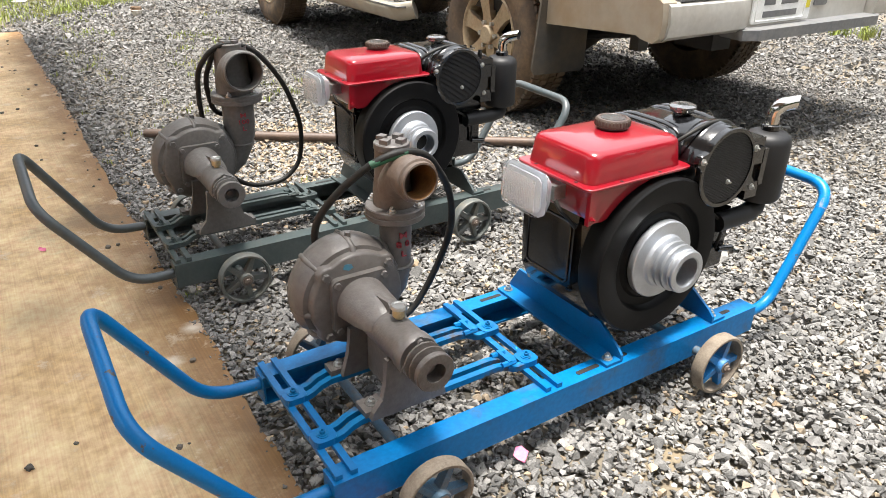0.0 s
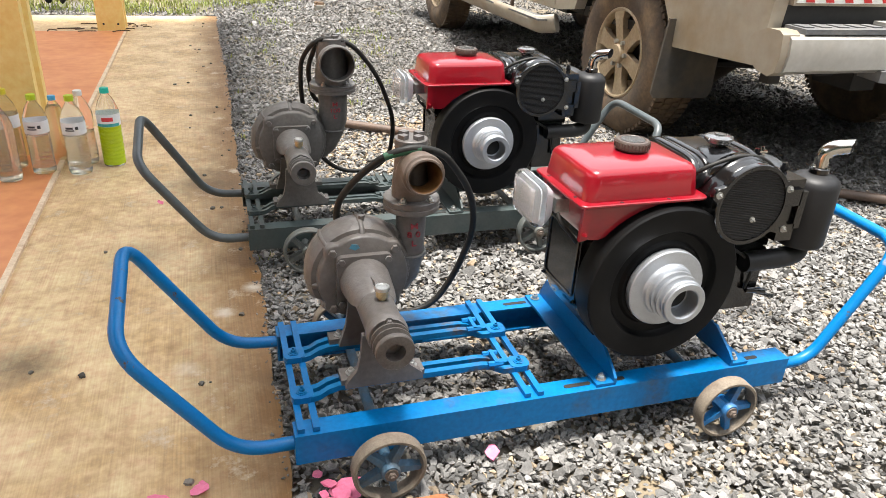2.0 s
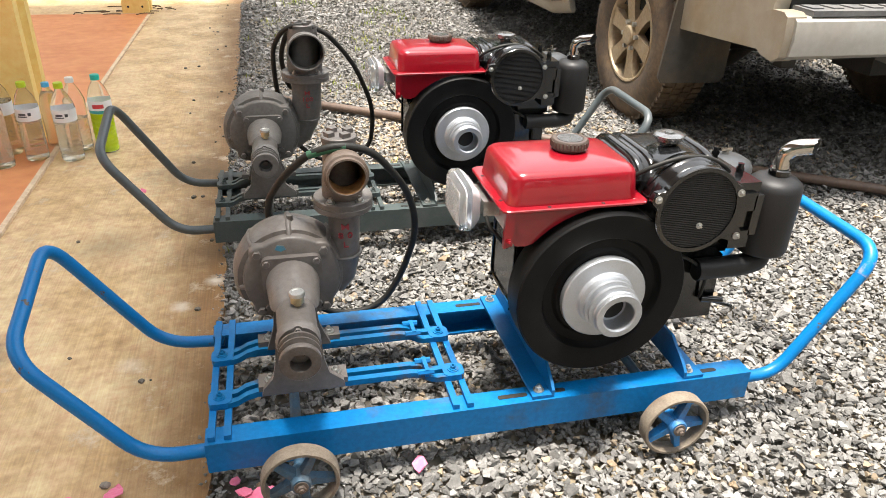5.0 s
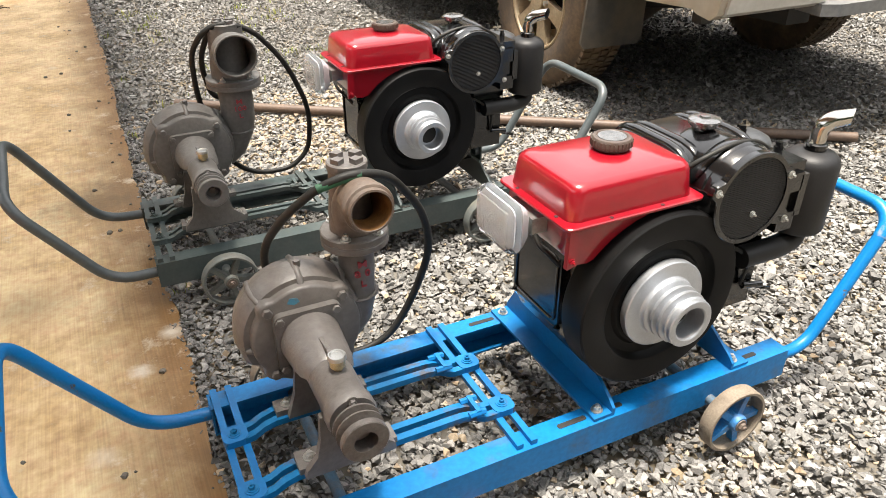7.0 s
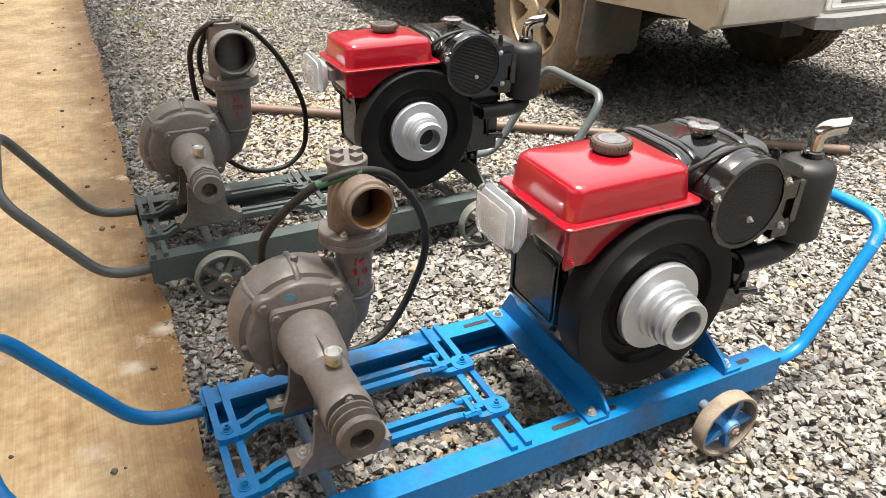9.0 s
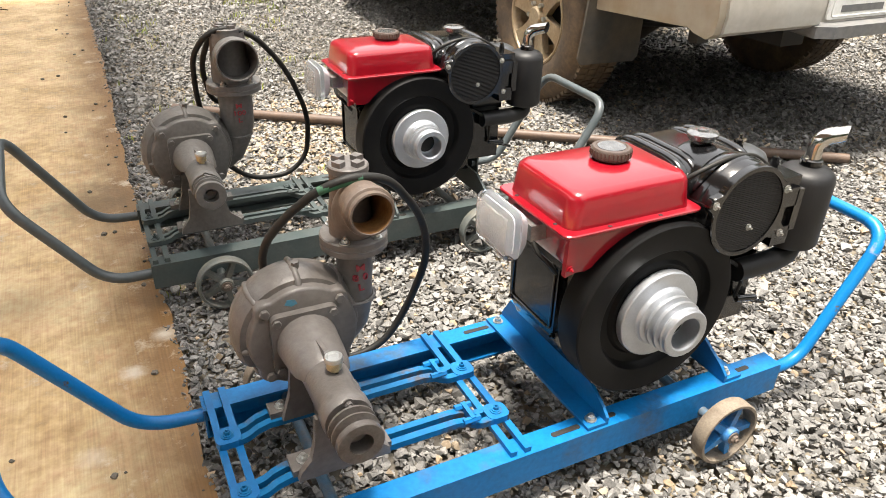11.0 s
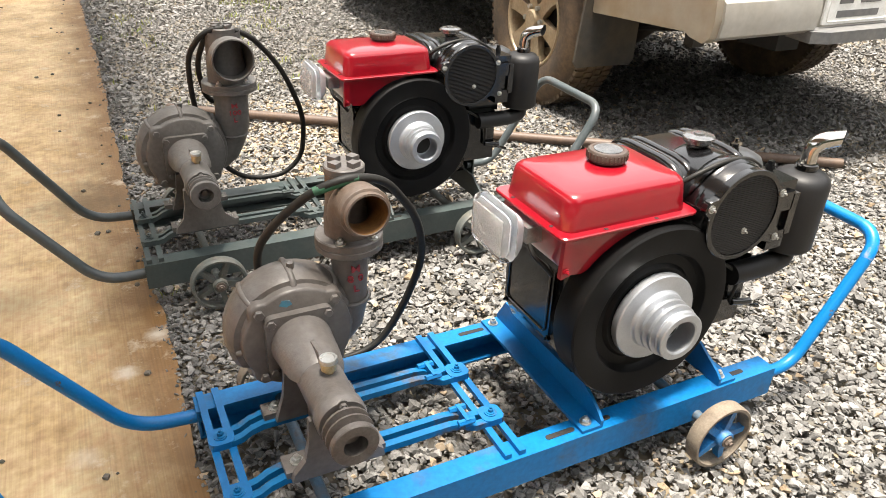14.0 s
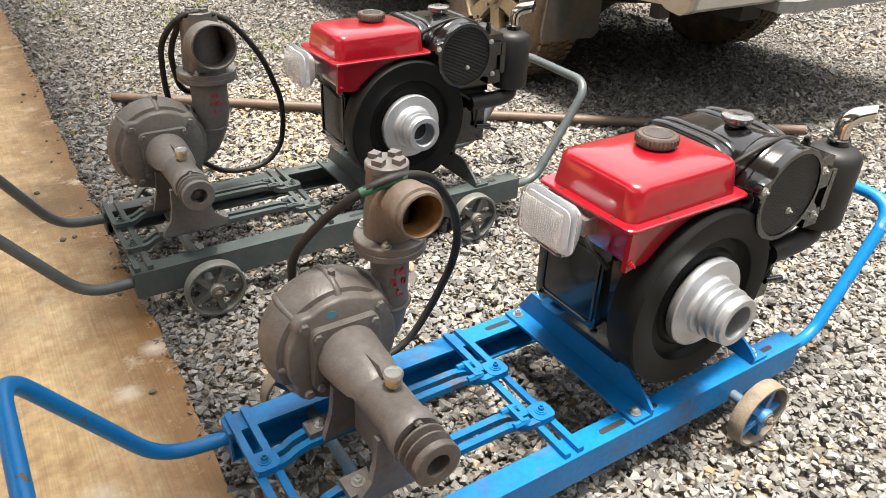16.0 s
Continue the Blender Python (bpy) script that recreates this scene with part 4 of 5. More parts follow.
# ---- engine ----
def make_engine(at, label):
    e = thing("diesel_engine", label, "engine", "diesel engines", at)
    fx, fz = 0.716, 0.353
    # crankcase
    prof = [(0.598, 0.255), (0.62, 0.206), (0.88, 0.206), (0.905, 0.225), (0.91, 0.44), (0.80, 0.50), (0.605, 0.475), (0.592, 0.45)]
    part("crankcase", prism(prof, "y", 0.075, 0.285), BLACK, e, bevel=0.007, smooth=True)
    part("side_cover", prism(rrect(0.11, 0.262, 0.268, 0.425, 0.012), "x", 0.583, 0.595), BLACK, e, bevel=0.002, smooth=True)
    part("cover_rim", tube([(0.582, a, b) for a, b in rrect(0.12, 0.252, 0.278, 0.415, 0.012)], 0.003, 8, closed=True), BLACK, e, smooth=True)
    for y in (0.108, 0.252):
        for z in (0.273, 0.42):
            bolt(e, 0.584, y, z, "x", 0.005, 0.004, -1, material=BLACK)
    part("end_casting", prism(rrect(0.082, 0.278, 0.43, 0.475, 0.008), "x", 0.565, 0.61), BLACK, e, bevel=0.003, smooth=True)
    part("drain_block", box(0.66, 0.84, 0.10, 0.26, 0.175, 0.21), BLACK, e, bevel=0.006)
    for x0, x1 in ((0.642, 0.68), (0.86, 0.915)):
        for y in (0.09, 0.24):
            part("mounting_foot", box(x0, x1, y, y + 0.035, 0.2005, 0.215), BLACK, e, bevel=0.004)
    # flywheel
    prof = [(0.0, 0.058), (0.164, 0.058), (0.166, 0.055), (0.166, 0.003), (0.163, 0.0), (0.121, 0.0), (0.118, 0.002), (0.115, 0.012), (0.111, 0.016), (0.094, 0.016), (0.088, 0.01), (0.0, 0.008)]
    part("flywheel", lathe(prof, "y", (fx, fz), 96), MATTE, e, "black flywheel", smooth=True, angle=35)
    # stepped aluminium pulley
    prof = [(0.0, 0.008), (0.081, 0.008), (0.082, 0.006), (0.082, -0.006), (0.080, -0.008), (0.056, -0.010), (0.054, -0.012), (0.053, -0.018), (0.051, -0.020), (0.043, -0.0235), (0.043, -0.0255), (0.0505, -0.0285), (0.0505, -0.0345), (0.041, -0.038), (0.041, -0.040),
            (0.0485, -0.0435), (0.0485, -0.0495), (0.039, -0.053), (0.039, -0.055), (0.0455, -0.0585), (0.0455, -0.060), (0.044, -0.062), (0.044, -0.069), (0.042, -0.071), (0.032, -0.071), (0.0295, -0.069), (0.0285, -0.035), (0.0, -0.035)]
    pulley = part("pulley", lathe(prof, "y", (fx, fz), 64), ALU, e, "stepped bright aluminium pulley", smooth=True, angle=22)
    # dark disc on the recess floor, its colour stands for a deep shaded bore
    part("bore", disc(0.024, "y", (fx, fz), -0.0365, -0.0351, 32), DARK, pulley)
    # fuel tank: pressed upper shell on a flange, lower half curved over the flywheel
    def ring(x0, x1, y0, y1, r, z):
        return [(x, y, z) for x, y in rrect(x0, x1, y0, y1, r, 6)]
    shell = [ring(0.529, 0.773, 0.026, 0.212, 0.02, 0.533), ring(0.530, 0.772, 0.027, 0.211, 0.022, 0.545), ring(0.533, 0.769, 0.030, 0.208, 0.024, 0.578),
             ring(0.535, 0.767, 0.032, 0.206, 0.024, 0.584), ring(0.5395, 0.7625, 0.0365, 0.2015, 0.024, 0.589), ring(0.546, 0.756, 0.043, 0.195, 0.024, 0.5915), ring(0.58, 0.722, 0.075, 0.163, 0.024, 0.596)]
    tank = part("fuel_tank", loft(shell), RED, e, "glossy red fuel tank", smooth=True, angle=60)
    part("flange", loft([ring(0.516, 0.786, 0.013, 0.225, 0.014, 0.5275), ring(0.515, 0.787, 0.012, 0.226, 0.015, 0.529), ring(0.515, 0.787, 0.012, 0.226, 0.015, 0.532), ring(0.517, 0.785, 0.014, 0.224, 0.014, 0.5335)]), RED, tank, smooth=True, angle=30)
    low = [(0.533, 0.5275), (0.769, 0.5275), (0.769, 0.5262), (0.716, 0.5238), (0.685, 0.521), (0.655, 0.513), (0.63, 0.502), (0.607, 0.488), (0.588, 0.472), (0.578, 0.462), (0.565, 0.458), (0.545, 0.46), (0.536, 0.475)]
    part("lower_half", prism(low, "y", 0.024, 0.215), RED, tank, bevel=0.004, smooth=True)
    part("bracket", prism([(0.5215, 0.5275), (0.5375, 0.5275), (0.5365, 0.466), (0.5205, 0.462)], "y", 0.014, 0.0235), RED, tank, bevel=0.0015)
    bolt(tank, 0.529, 0.014, 0.475, "y", 0.004, 0.003, -1, material=RED)
    # flange holes: flat dark discs whose colour stands for the shade inside
    for x, y in ((0.525, 0.06), (0.525, 0.175), (0.60, 0.0195), (0.70, 0.0195), (0.655, 0.219)):
        part("dark_hole_disc", disc(0.0035, "z", (x, y), 0.5336, 0.5340, 14), DARK, tank)
    cap = part("filler_cap", lathe([(0.0, 0.598), (0.030, 0.598), (0.030, 0.601), (0.0335, 0.603), (0.0335, 0.614), (0.031, 0.617), (0.026, 0.6175), (0.0245, 0.616), (0.0, 0.6165)], "z", (0.672, 0.128), 40), BAKELITE, tank, "dark ribbed filler cap", smooth=True)
    bm = bmesh.new()
    for i in range(30):
        a = 2 * math.pi * i / 30
        tube([(0.672 + 0.0338 * math.cos(a), 0.128 + 0.0338 * math.sin(a), z) for z in (0.603, 0.614)], 0.0016, 6, bm=bm)
    part("knurl", bm, BAKELITE, cap, smooth=True)
    part("inlay", disc(0.0235, "z", (0.672, 0.128), 0.6164, 0.6174, 32), CAPMETAL, cap)
    # head lamp on a bracket
    lamp = part("head_lamp", loft([[(x, a, b) for a, b in rrect(0.147 - w, 0.147 + w, 0.502 - h, 0.502 + h, r, 5)] for x, w, h, r in
                ((0.507, 0.03, 0.02, 0.012), (0.500, 0.05, 0.030, 0.015), (0.489, 0.055, 0.040, 0.014), (0.483, 0.0565, 0.0415, 0.013))]), REFLECT, e, "clear plastic head lamp", smooth=True)
    part("lens", loft([[(x, a, b) for a, b in rrect(0.147 - w, 0.147 + w, 0.502 - h, 0.502 + h, r, 5)] for x, w, h, r in
                ((0.4835, 0.058, 0.0435, 0.015), (0.470, 0.058, 0.0435, 0.015), (0.464, 0.056, 0.041, 0.016), (0.4605, 0.05, 0.034, 0.016), (0.4595, 0.03, 0.018, 0.012))]), LENS, lamp, "ribbed clear lens", smooth=True)
    part("reflector", prism(rrect(0.147 - 0.05, 0.147 + 0.05, 0.502 - 0.034, 0.502 + 0.034, 0.012), "x", 0.4735, 0.4755), REFLECT, lamp)
    for i in range(19):
        y = 0.147 - 0.045 + i * 0.005
        part("rib", tube([(0.4622, y, 0.470), (0.4612, y, 0.502), (0.4622, y, 0.534)], 0.0026, 8), LENS_RIB, lamp, smooth=True)
    part("bracket", box(0.506, 0.545, 0.095, 0.18, 0.488, 0.516), ZINC, lamp, bevel=0.003)
    part("cable", tube(rounded([(0.512, 0.10, 0.49), (0.515, 0.085, 0.47), (0.53, 0.08, 0.455), (0.55, 0.075, 0.43)], 0.01), 0.004, 8), RUBBER, lamp, smooth=True)
    # cooling fan housing with its wire grille
    gx, gz = 0.876, 0.515
    house = part("fan_housing", lathe([(0.0, 0.15), (0.078, 0.15), (0.083, 0.14), (0.083, 0.012), (0.080, 0.008), (0.076, 0.006), (0.0, 0.006)], "y", (gx, gz), 56), BLACK, e, "black round fan housing", smooth=True)
    lugs = ((-0.084, 0.028), (0.078, 0.03), (0.088, -0.056))
    ends = [math.atan2(dz, dx) for dx, dz in lugs]
    outline, hole = [], []                         # one cast plate: a ring that swells into three rounded lugs
    for i in range(120):
        a = 2 * math.pi * i / 120
        rr = 0.0835
        for (dx, dz), b in zip(lugs, ends):
            d = (a - b + math.pi) % (2 * math.pi) - math.pi
            rr = max(rr, 0.0835 + (math.hypot(dx, dz) + 0.010 - 0.0835) * math.exp(-(d / 0.17) ** 4))
        outline.append((gx + rr * math.cos(a), gz + rr * math.sin(a)))
        hole.append((gx + 0.0745 * math.cos(a), gz + 0.0745 * math.sin(a)))
    rows = [[(x, y, z) for x, z in ring_] for ring_, y in ((hole, 0.008), (outline, 0.008), (outline, -0.003), ([(gx + (x - gx) * 0.982, gz + (z - gz) * 0.982) for x, z in outline], -0.0048), (hole, -0.0048), (hole, 0.008))]
    part("frame", loft(rows, caps=False), BLACK, house, smooth=True, angle=35)
    for dx, dz in lugs:
        bolt(house, gx + dx, -0.0048, gz + dz, "y", 0.0048, 0.003, -1)
    bm = bmesh.new()
    n = 40
    for i in range(n):
        z = -0.0735 + 0.147 * (i + 0.5) / n
        w = math.sqrt(0.0745 ** 2 - z * z)
        box(gx - w, gx + w, -0.002, 0.0, gz + z - 0.0012, gz + z + 0.0012, bm)
    part("grille", bm, SLAT, house, "fine black wire grille")
    bolt(house, gx + 0.008, -0.002, gz - 0.03, "y", 0.004, 0.003, -1, "screw")
    part("backing", disc(0.0735, "y", (gx, gz), 0.0045, 0.0057, 40), DARK, house)
    part("cowl_band", lathe([(0.0825, 0.03), (0.086, 0.034), (0.087, 0.05), (0.086, 0.066), (0.0825, 0.07)], "y", (gx, gz), 56), BLACK, house, smooth=True)
    part("side_box", box(0.957, 1.002, 0.008, 0.075, 0.45, 0.558), BLACK, e, bevel=0.006)
    # condenser and hopper block above the housing
    top = part("radiator_tank", loft([ring(0.765, 0.965, 0.075, 0.26, 0.02, 0.49), ring(0.765, 0.965, 0.075, 0.26, 0.02, 0.55), ring(0.769, 0.961, 0.08, 0.256, 0.024, 0.566), ring(0.779, 0.951, 0.092, 0.245, 0.028, 0.577), ring(0.797, 0.933, 0.112, 0.226, 0.03, 0.583), ring(0.83, 0.90, 0.14, 0.20, 0.02, 0.585)]), BLACK, e, smooth=True, angle=60)
    part("seam_plate", loft([ring(0.757, 0.978, 0.066, 0.267, 0.014, z) for z in (0.5445, 0.5505)]), BLACK, top, bevel=0.0015)
    for x in (0.795, 0.823, 0.915, 0.943):         # pressed ribs over the tank
        arch = [(x, 0.078, 0.553), (x, 0.084, 0.570), (x, 0.10, 0.5815), (x, 0.125, 0.5855), (x, 0.215, 0.5855), (x, 0.24, 0.580), (x, 0.254, 0.566), (x, 0.258, 0.553)]
        part("tank_rib", tube([(px, py, pz - 0.0085) for px, py, pz in rounded(arch, 0.02)], 0.0125, 12), BLACK, top, smooth=True)
    part("hose_pipe", tube(rounded([(0.765, 0.07, 0.55), (0.79, 0.045, 0.583), (0.85, 0.04, 0.603), (0.91, 0.045, 0.597), (0.95, 0.05, 0.575), (0.975, 0.07, 0.555)], 0.03), 0.0042, 10), RUBBER, top, smooth=True)
    rc = part("radiator_cap", lathe([(0.015, 0.582), (0.015, 0.598), (0.021, 0.600), (0.024, 0.603), (0.024, 0.608), (0.028, 0.610), (0.028, 0.614), (0.022, 0.617), (0.010, 0.617), (0.009, 0.620), (0.0, 0.6205)], "z", (0.872, 0.128), 32), CAPMETAL, top, "chrome radiator cap", smooth=True)
    for s in (-1, 1):
        part("ear", prism([(0.872 + s * 0.018, 0.118), (0.872 + s * 0.031, 0.121), (0.872 + s * 0.031, 0.135), (0.872 + s * 0.018, 0.138)], "z", 0.609, 0.6135), CAPMETAL, rc)
    part("head_block", box(0.905, 1.0, 0.06, 0.27, 0.39, 0.555), BLACK, e, bevel=0.008)
    part("rocker_cover", box(0.998, 1.045, 0.09, 0.25, 0.40, 0.50), BLACK, e, bevel=0.012)
    part("lower_block", box(0.89, 0.985, 0.045, 0.26, 0.25, 0.392), BLACK, e, bevel=0.008)
    for z in (0.30,):
        part("fitting", tube([(0.95, 0.035, z), (0.995, 0.03, z - 0.006)], 0.007, 10), BLACK, e, smooth=True)
    part("lever", tube(rounded([(0.965, 0.05, 0.29), (1.0, 0.03, 0.285), (1.02, 0.028, 0.278)], 0.01), 0.004, 8), BLACK, e, smooth=True)
    part("fuel_line", tube(rounded([(0.77, 0.035, 0.47), (0.82, 0.02, 0.435), (0.9, 0.028, 0.40), (0.95, 0.03, 0.36), (0.95, 0.04, 0.30)], 0.03), 0.0035, 8), RUBBER, e, smooth=True)
    for z, r in ((0.43, 0.014), (0.505, 0.012)):
        part("bracket", box(0.955, 0.995, 0.0, 0.055, z, z + 0.035), BLACK, e, bevel=0.003)
    # air cleaner
    ac = part("air_cleaner", lathe([(0.0, 0.44), (0.052, 0.44), (0.052, 0.508), (0.058, 0.510), (0.058, 0.519), (0.053, 0.528), (0.038, 0.536), (0.018, 0.540), (0.0, 0.541)], "z", (1.05, 0.195), 44), DOME, e, "dark grey air cleaner", smooth=True)
    part("stud", tube([(1.05, 0.195, 0.538), (1.05, 0.195, 0.562)], [0.004, 0.0035], 8), CHROME, ac)
    part("nut", disc(0.0075, "z", (1.05, 0.195), 0.5405, 0.548, 6), CHROME, ac)
    part("wing_nut", prism([(1.037, 0.191), (1.063, 0.191), (1.063, 0.199), (1.037, 0.199)], "z", 0.5482, 0.5535), CHROME, ac, bevel=0.0015)
    for x, y in ((0.99, 0.06), (0.995, 0.15)):
        part("stud", disc(0.006, "z", (x, y), 0.55, 0.575, 6), BLACK, e)
        part("nut", disc(0.008, "z", (x, y), 0.56, 0.567, 6), BLACK, e)
    # silencer
    mx, my = 1.058, 0.04
    muf = part("silencer", lathe([(0.0, 0.398), (0.030, 0.398), (0.046, 0.402), (0.050, 0.408), (0.050, 0.532), (0.047, 0.543), (0.038, 0.551), (0.022, 0.556), (0.0, 0.557)], "z", (mx, my), 40), MUFFLER, e, "matt black silencer", smooth=True)
    part("shield", box(0.992, 1.008, 0.0, 0.05, 0.455, 0.535), BLACK, muf, bevel=0.004)
    part("exhaust_pipe", tube(rounded([(0.92, 0.03, 0.372), (1.02, 0.03, 0.372), (1.062, 0.036, 0.378), (mx, my, 0.41)], 0.035, 8), 0.0215, 18), MUFFLER, muf, smooth=True)
    part("clamp", disc(0.0195, "z", (mx + 0.002, my), 0.555, 0.569, 20, chamfer=0.002), BLACK, muf)
    ux, uy = 0.88, -0.47                         # heading of the pipe's end
    way = rounded([(mx + 0.002, my, 0.555), (mx + 0.003, my, 0.608), (mx + 0.003 + 0.05 * ux, my + 0.05 * uy, 0.617)], 0.034, 9)
    ex, ey, ez = way[-1]
    tip = tube(way, [0.0142] * 4 + [0.0152] * (len(way) - 4), 28, caps=False)
    bore = tube([way[0]] + way[4:], [0.011] + [0.0138] * (len(way) - 4), 28, caps=False)
    for bm in (tip, bore):                       # mouth cut on a slant
        bm.verts.ensure_lookup_table()
        for v in bm.verts[-28:]:
            d = 0.55 * ((v.co.x - ex) * -uy + (v.co.y - ey) * ux) + 0.25 * (v.co.z - ez)
            v.co.x += ux * d
            v.co.y += uy * d
    part("tail_pipe", tip, CHROME, muf, "curved chrome tail pipe", smooth=True)
    part("tail_bore", bore, DARK, muf, "black inside of the pipe", smooth=True)
    for dx in (-0.014, 0.014):
        bolt(muf, mx + 0.002 + dx, my, 0.565, r=0.004, h=0.004)
    return e


make_engine(pose(0.014, -0.005, 0), "single-cylinder diesel engine with red tank and black flywheel")
make_engine(pose(-0.013, 0.923, 0), "red and black single-cylinder diesel engine on the grey cart")


# ---- belts ----
def make_belt(at, label, loops, mark):
    belt = thing("drive_belt", label, "belt", "drive belts", at)
    for P in loops:
        P = rounded(P, 0.12, 8, closed=True)
        part("loop", tube(P, 0.0074, 10, closed=True), RUBBER, belt, smooth=True)
    if mark:
        part("printing", tube(rounded(mark, 0.03), 0.0080, 10), BELT_GREEN, belt, "faded green printing", smooth=True)


make_belt(pose(0, 0, 0), "black rubber drive belt hung over the pump outlet",
          [[(0.279, 0.241, 0.584), (0.345, 0.258, 0.562), (0.42, 0.29, 0.465), (0.447, 0.32, 0.36), (0.42, 0.36, 0.225), (0.37, 0.378, 0.13), (0.265, 0.378, 0.12), (0.165, 0.365, 0.22), (0.135, 0.335, 0.43), (0.17, 0.30, 0.50), (0.222, 0.254, 0.564)]],
          [(0.222, 0.2555, 0.561), (0.25, 0.248, 0.571), (0.272, 0.2445, 0.5765), (0.292, 0.245, 0.5775)])
make_belt(B_AT, "thin black drive belt looped over the grey pump",
          [[(0.275, 0.262, 0.628), (0.36, 0.28, 0.605), (0.45, 0.31, 0.50), (0.515, 0.34, 0.34), (0.505, 0.36, 0.21), (0.45, 0.37, 0.155), (0.33, 0.37, 0.155), (0.235, 0.36, 0.25), (0.205, 0.34, 0.44), (0.205, 0.31, 0.55), (0.235, 0.275, 0.605)],
           [(0.28, 0.27, 0.628), (0.325, 0.295, 0.58), (0.325, 0.325, 0.47), (0.29, 0.345, 0.40), (0.245, 0.345, 0.42), (0.225, 0.325, 0.52), (0.25, 0.285, 0.60)]], None)


# ---- truck ----
def make_truck():
    t = thing("pickup_truck", "dusty beige double-cab pickup truck parked on the gravel", "truck")
    X0, X1 = 1.785, 3.545
    rw, fw, R = 2.10, 5.25, 0.385
    def arch(c, r, n=12):
        return [(c + r * math.cos(a), R + r * math.sin(a)) for a in [math.pi - 0.313 - (math.pi - 0.626) * i / n for i in range(n + 1)]]
    side = [(1.10, 0.535), (1.62, 0.505)] + arch(rw, 0.47) + [(2.75, 0.50), (4.60, 0.48)] + arch(fw, 0.47) + [(6.15, 0.55), (6.2, 0.95), (5.0, 1.08), (4.35, 1.70), (3.15, 1.74), (2.72, 1.16), (1.08, 1.14), (1.07, 0.95)]
    for x0, x1 in ((X0, X0 + 0.06), (X1 - 0.06, X1)):
        part("side_panel", prism([(a, b) for a, b in side], "x", x0, x1), PAINT, t, bevel=0.008, smooth=True)
    # unseen wheel, tank and gearbox, added to deepen the shade under the truck
    part("added_spare_wheel", lathe([(0.0, 0.44), (0.2, 0.44), (0.3, 0.42), (0.36, 0.45), (0.36, 0.58), (0.3, 0.61), (0.0, 0.6)], "z", (2.68, 1.58), 40), DARK, t, smooth=True)
    part("fuel_tank", box(2.9, 3.35, 2.7, 3.8, 0.36, 0.5), DARK, t, bevel=0.02)
    part("added_gearbox", box(2.4, 2.9, 2.9, 5.6, 0.36, 0.5), DARK, t, bevel=0.03)
    part("bed", box(X0 + 0.06, X1 - 0.06, 1.10, 2.75, 0.62, 0.72), DARK, t)
    part("tailgate", box(X0 + 0.065, X1 - 0.065, 1.065, 1.10, 0.748, 1.14), PAINT, t, bevel=0.012)
    for x0, x1 in ((X0 + 0.061, X0 + 0.13), (X1 - 0.13, X1 - 0.061)):
        part("corner_pillar", box(x0, x1, 1.101, 1.14, 0.70, 1.14), PAINT, t, bevel=0.01)
    part("valance", box(X0 + 0.06, X1 - 0.06, 1.085, 1.10, 0.60, 0.747), DARK, t)
    part("cabin", prism([(2.75, 0.48), (5.9, 0.48), (5.9, 0.95), (5.0, 1.06), (4.35, 1.69), (3.15, 1.73), (2.75, 1.1)], "x", X0 + 0.062, X1 - 0.062), DARK, t)
    part("roof", prism([(3.12, 1.735), (4.37, 1.69), (4.37, 1.72), (3.12, 1.77)], "x", X0, X1), PAINT, t)
    part("bonnet", prism([(4.95, 1.07), (6.1, 0.96), (6.1, 0.99), (4.95, 1.11)], "x", X0, X1), PAINT, t)
    for x in (2.16, 3.1):
        part("chassis_rail", box(x, x + 0.09, 1.2, 6.0, 0.47, 0.60), DARK, t)
    for y0, y1 in ((2.78, 3.55), (3.58, 4.55)):      # doors, with their sill line
        part("door", prism([(y0, 0.52), (y1, 0.52), (y1, 1.08), (y0, 1.08)], "x", X0 - 0.006, X0 + 0.001), PAINT, t, bevel=0.003)
        part("window", prism([(y0 + 0.05, 1.1), (y1 - 0.05, 1.1), (min(y1 - 0.1, 4.35), 1.6), (y0 + 0.2, 1.62)], "x", X0 - 0.004, X0 + 0.001), WINDOW, t)
    # wheels
    def wheel(x, y, out):
        xo, xi = (x, x + 0.25) if out < 0 else (x, x - 0.25)
        d = (xi - xo) / 0.25
        prof = [(0.215, xo + d * 0.02), (0.235, xo + d * 0.008), (0.30, xo), (0.345, xo + d * 0.012), (0.368, xo + d * 0.03), (R, xo + d * 0.05), (R, xi - d * 0.05), (0.368, xi - d * 0.03), (0.30, xi), (0.215, xi - d * 0.02)]
        w = part("wheel", lathe(prof, "x", (y, R), 72), TYRE, t, "dusty all-terrain tyre on an alloy rim", smooth=True)
        bm = bmesh.new()
        for i in range(72):                      # tread blocks
            a = 2 * math.pi * i / 72
            for j, (u0, u1) in enumerate(((0.03, 0.075), (0.085, 0.12), (0.13, 0.165), (0.175, 0.22))):
                aa = a + (0.03 if j % 2 else 0)
                c, s = math.cos(aa), math.sin(aa)
                pts = []
                for rr in (R - 0.012, R + 0.006):
                    for u, v in ((u0, -0.0115), (u1, -0.0115), (u1, 0.0115), (u0, 0.0115)):
                        pts.append(bm.verts.new((xo + d * u, y + c * rr - s * v, R + s * rr + c * v)))
                for f in ((4, 5, 6, 7), (0, 1, 5, 4), (1, 2, 6, 5), (2, 3, 7, 6), (3, 0, 4, 7)):
                    bm.faces.new([pts[k] for k in f])
        part("tread", bm, TYRE, w)
        rim = part("rim", lathe([(0.216, xo + d * 0.02), (0.21, xo + d * 0.014), (0.203, xo + d * 0.016), (0.196, xo + d * 0.03), (0.19, xo + d * 0.15), (0.0, xo + d * 0.15)], "x", (y, R), 48), ALLOY, w, "dusty six-spoke alloy rim", smooth=True)
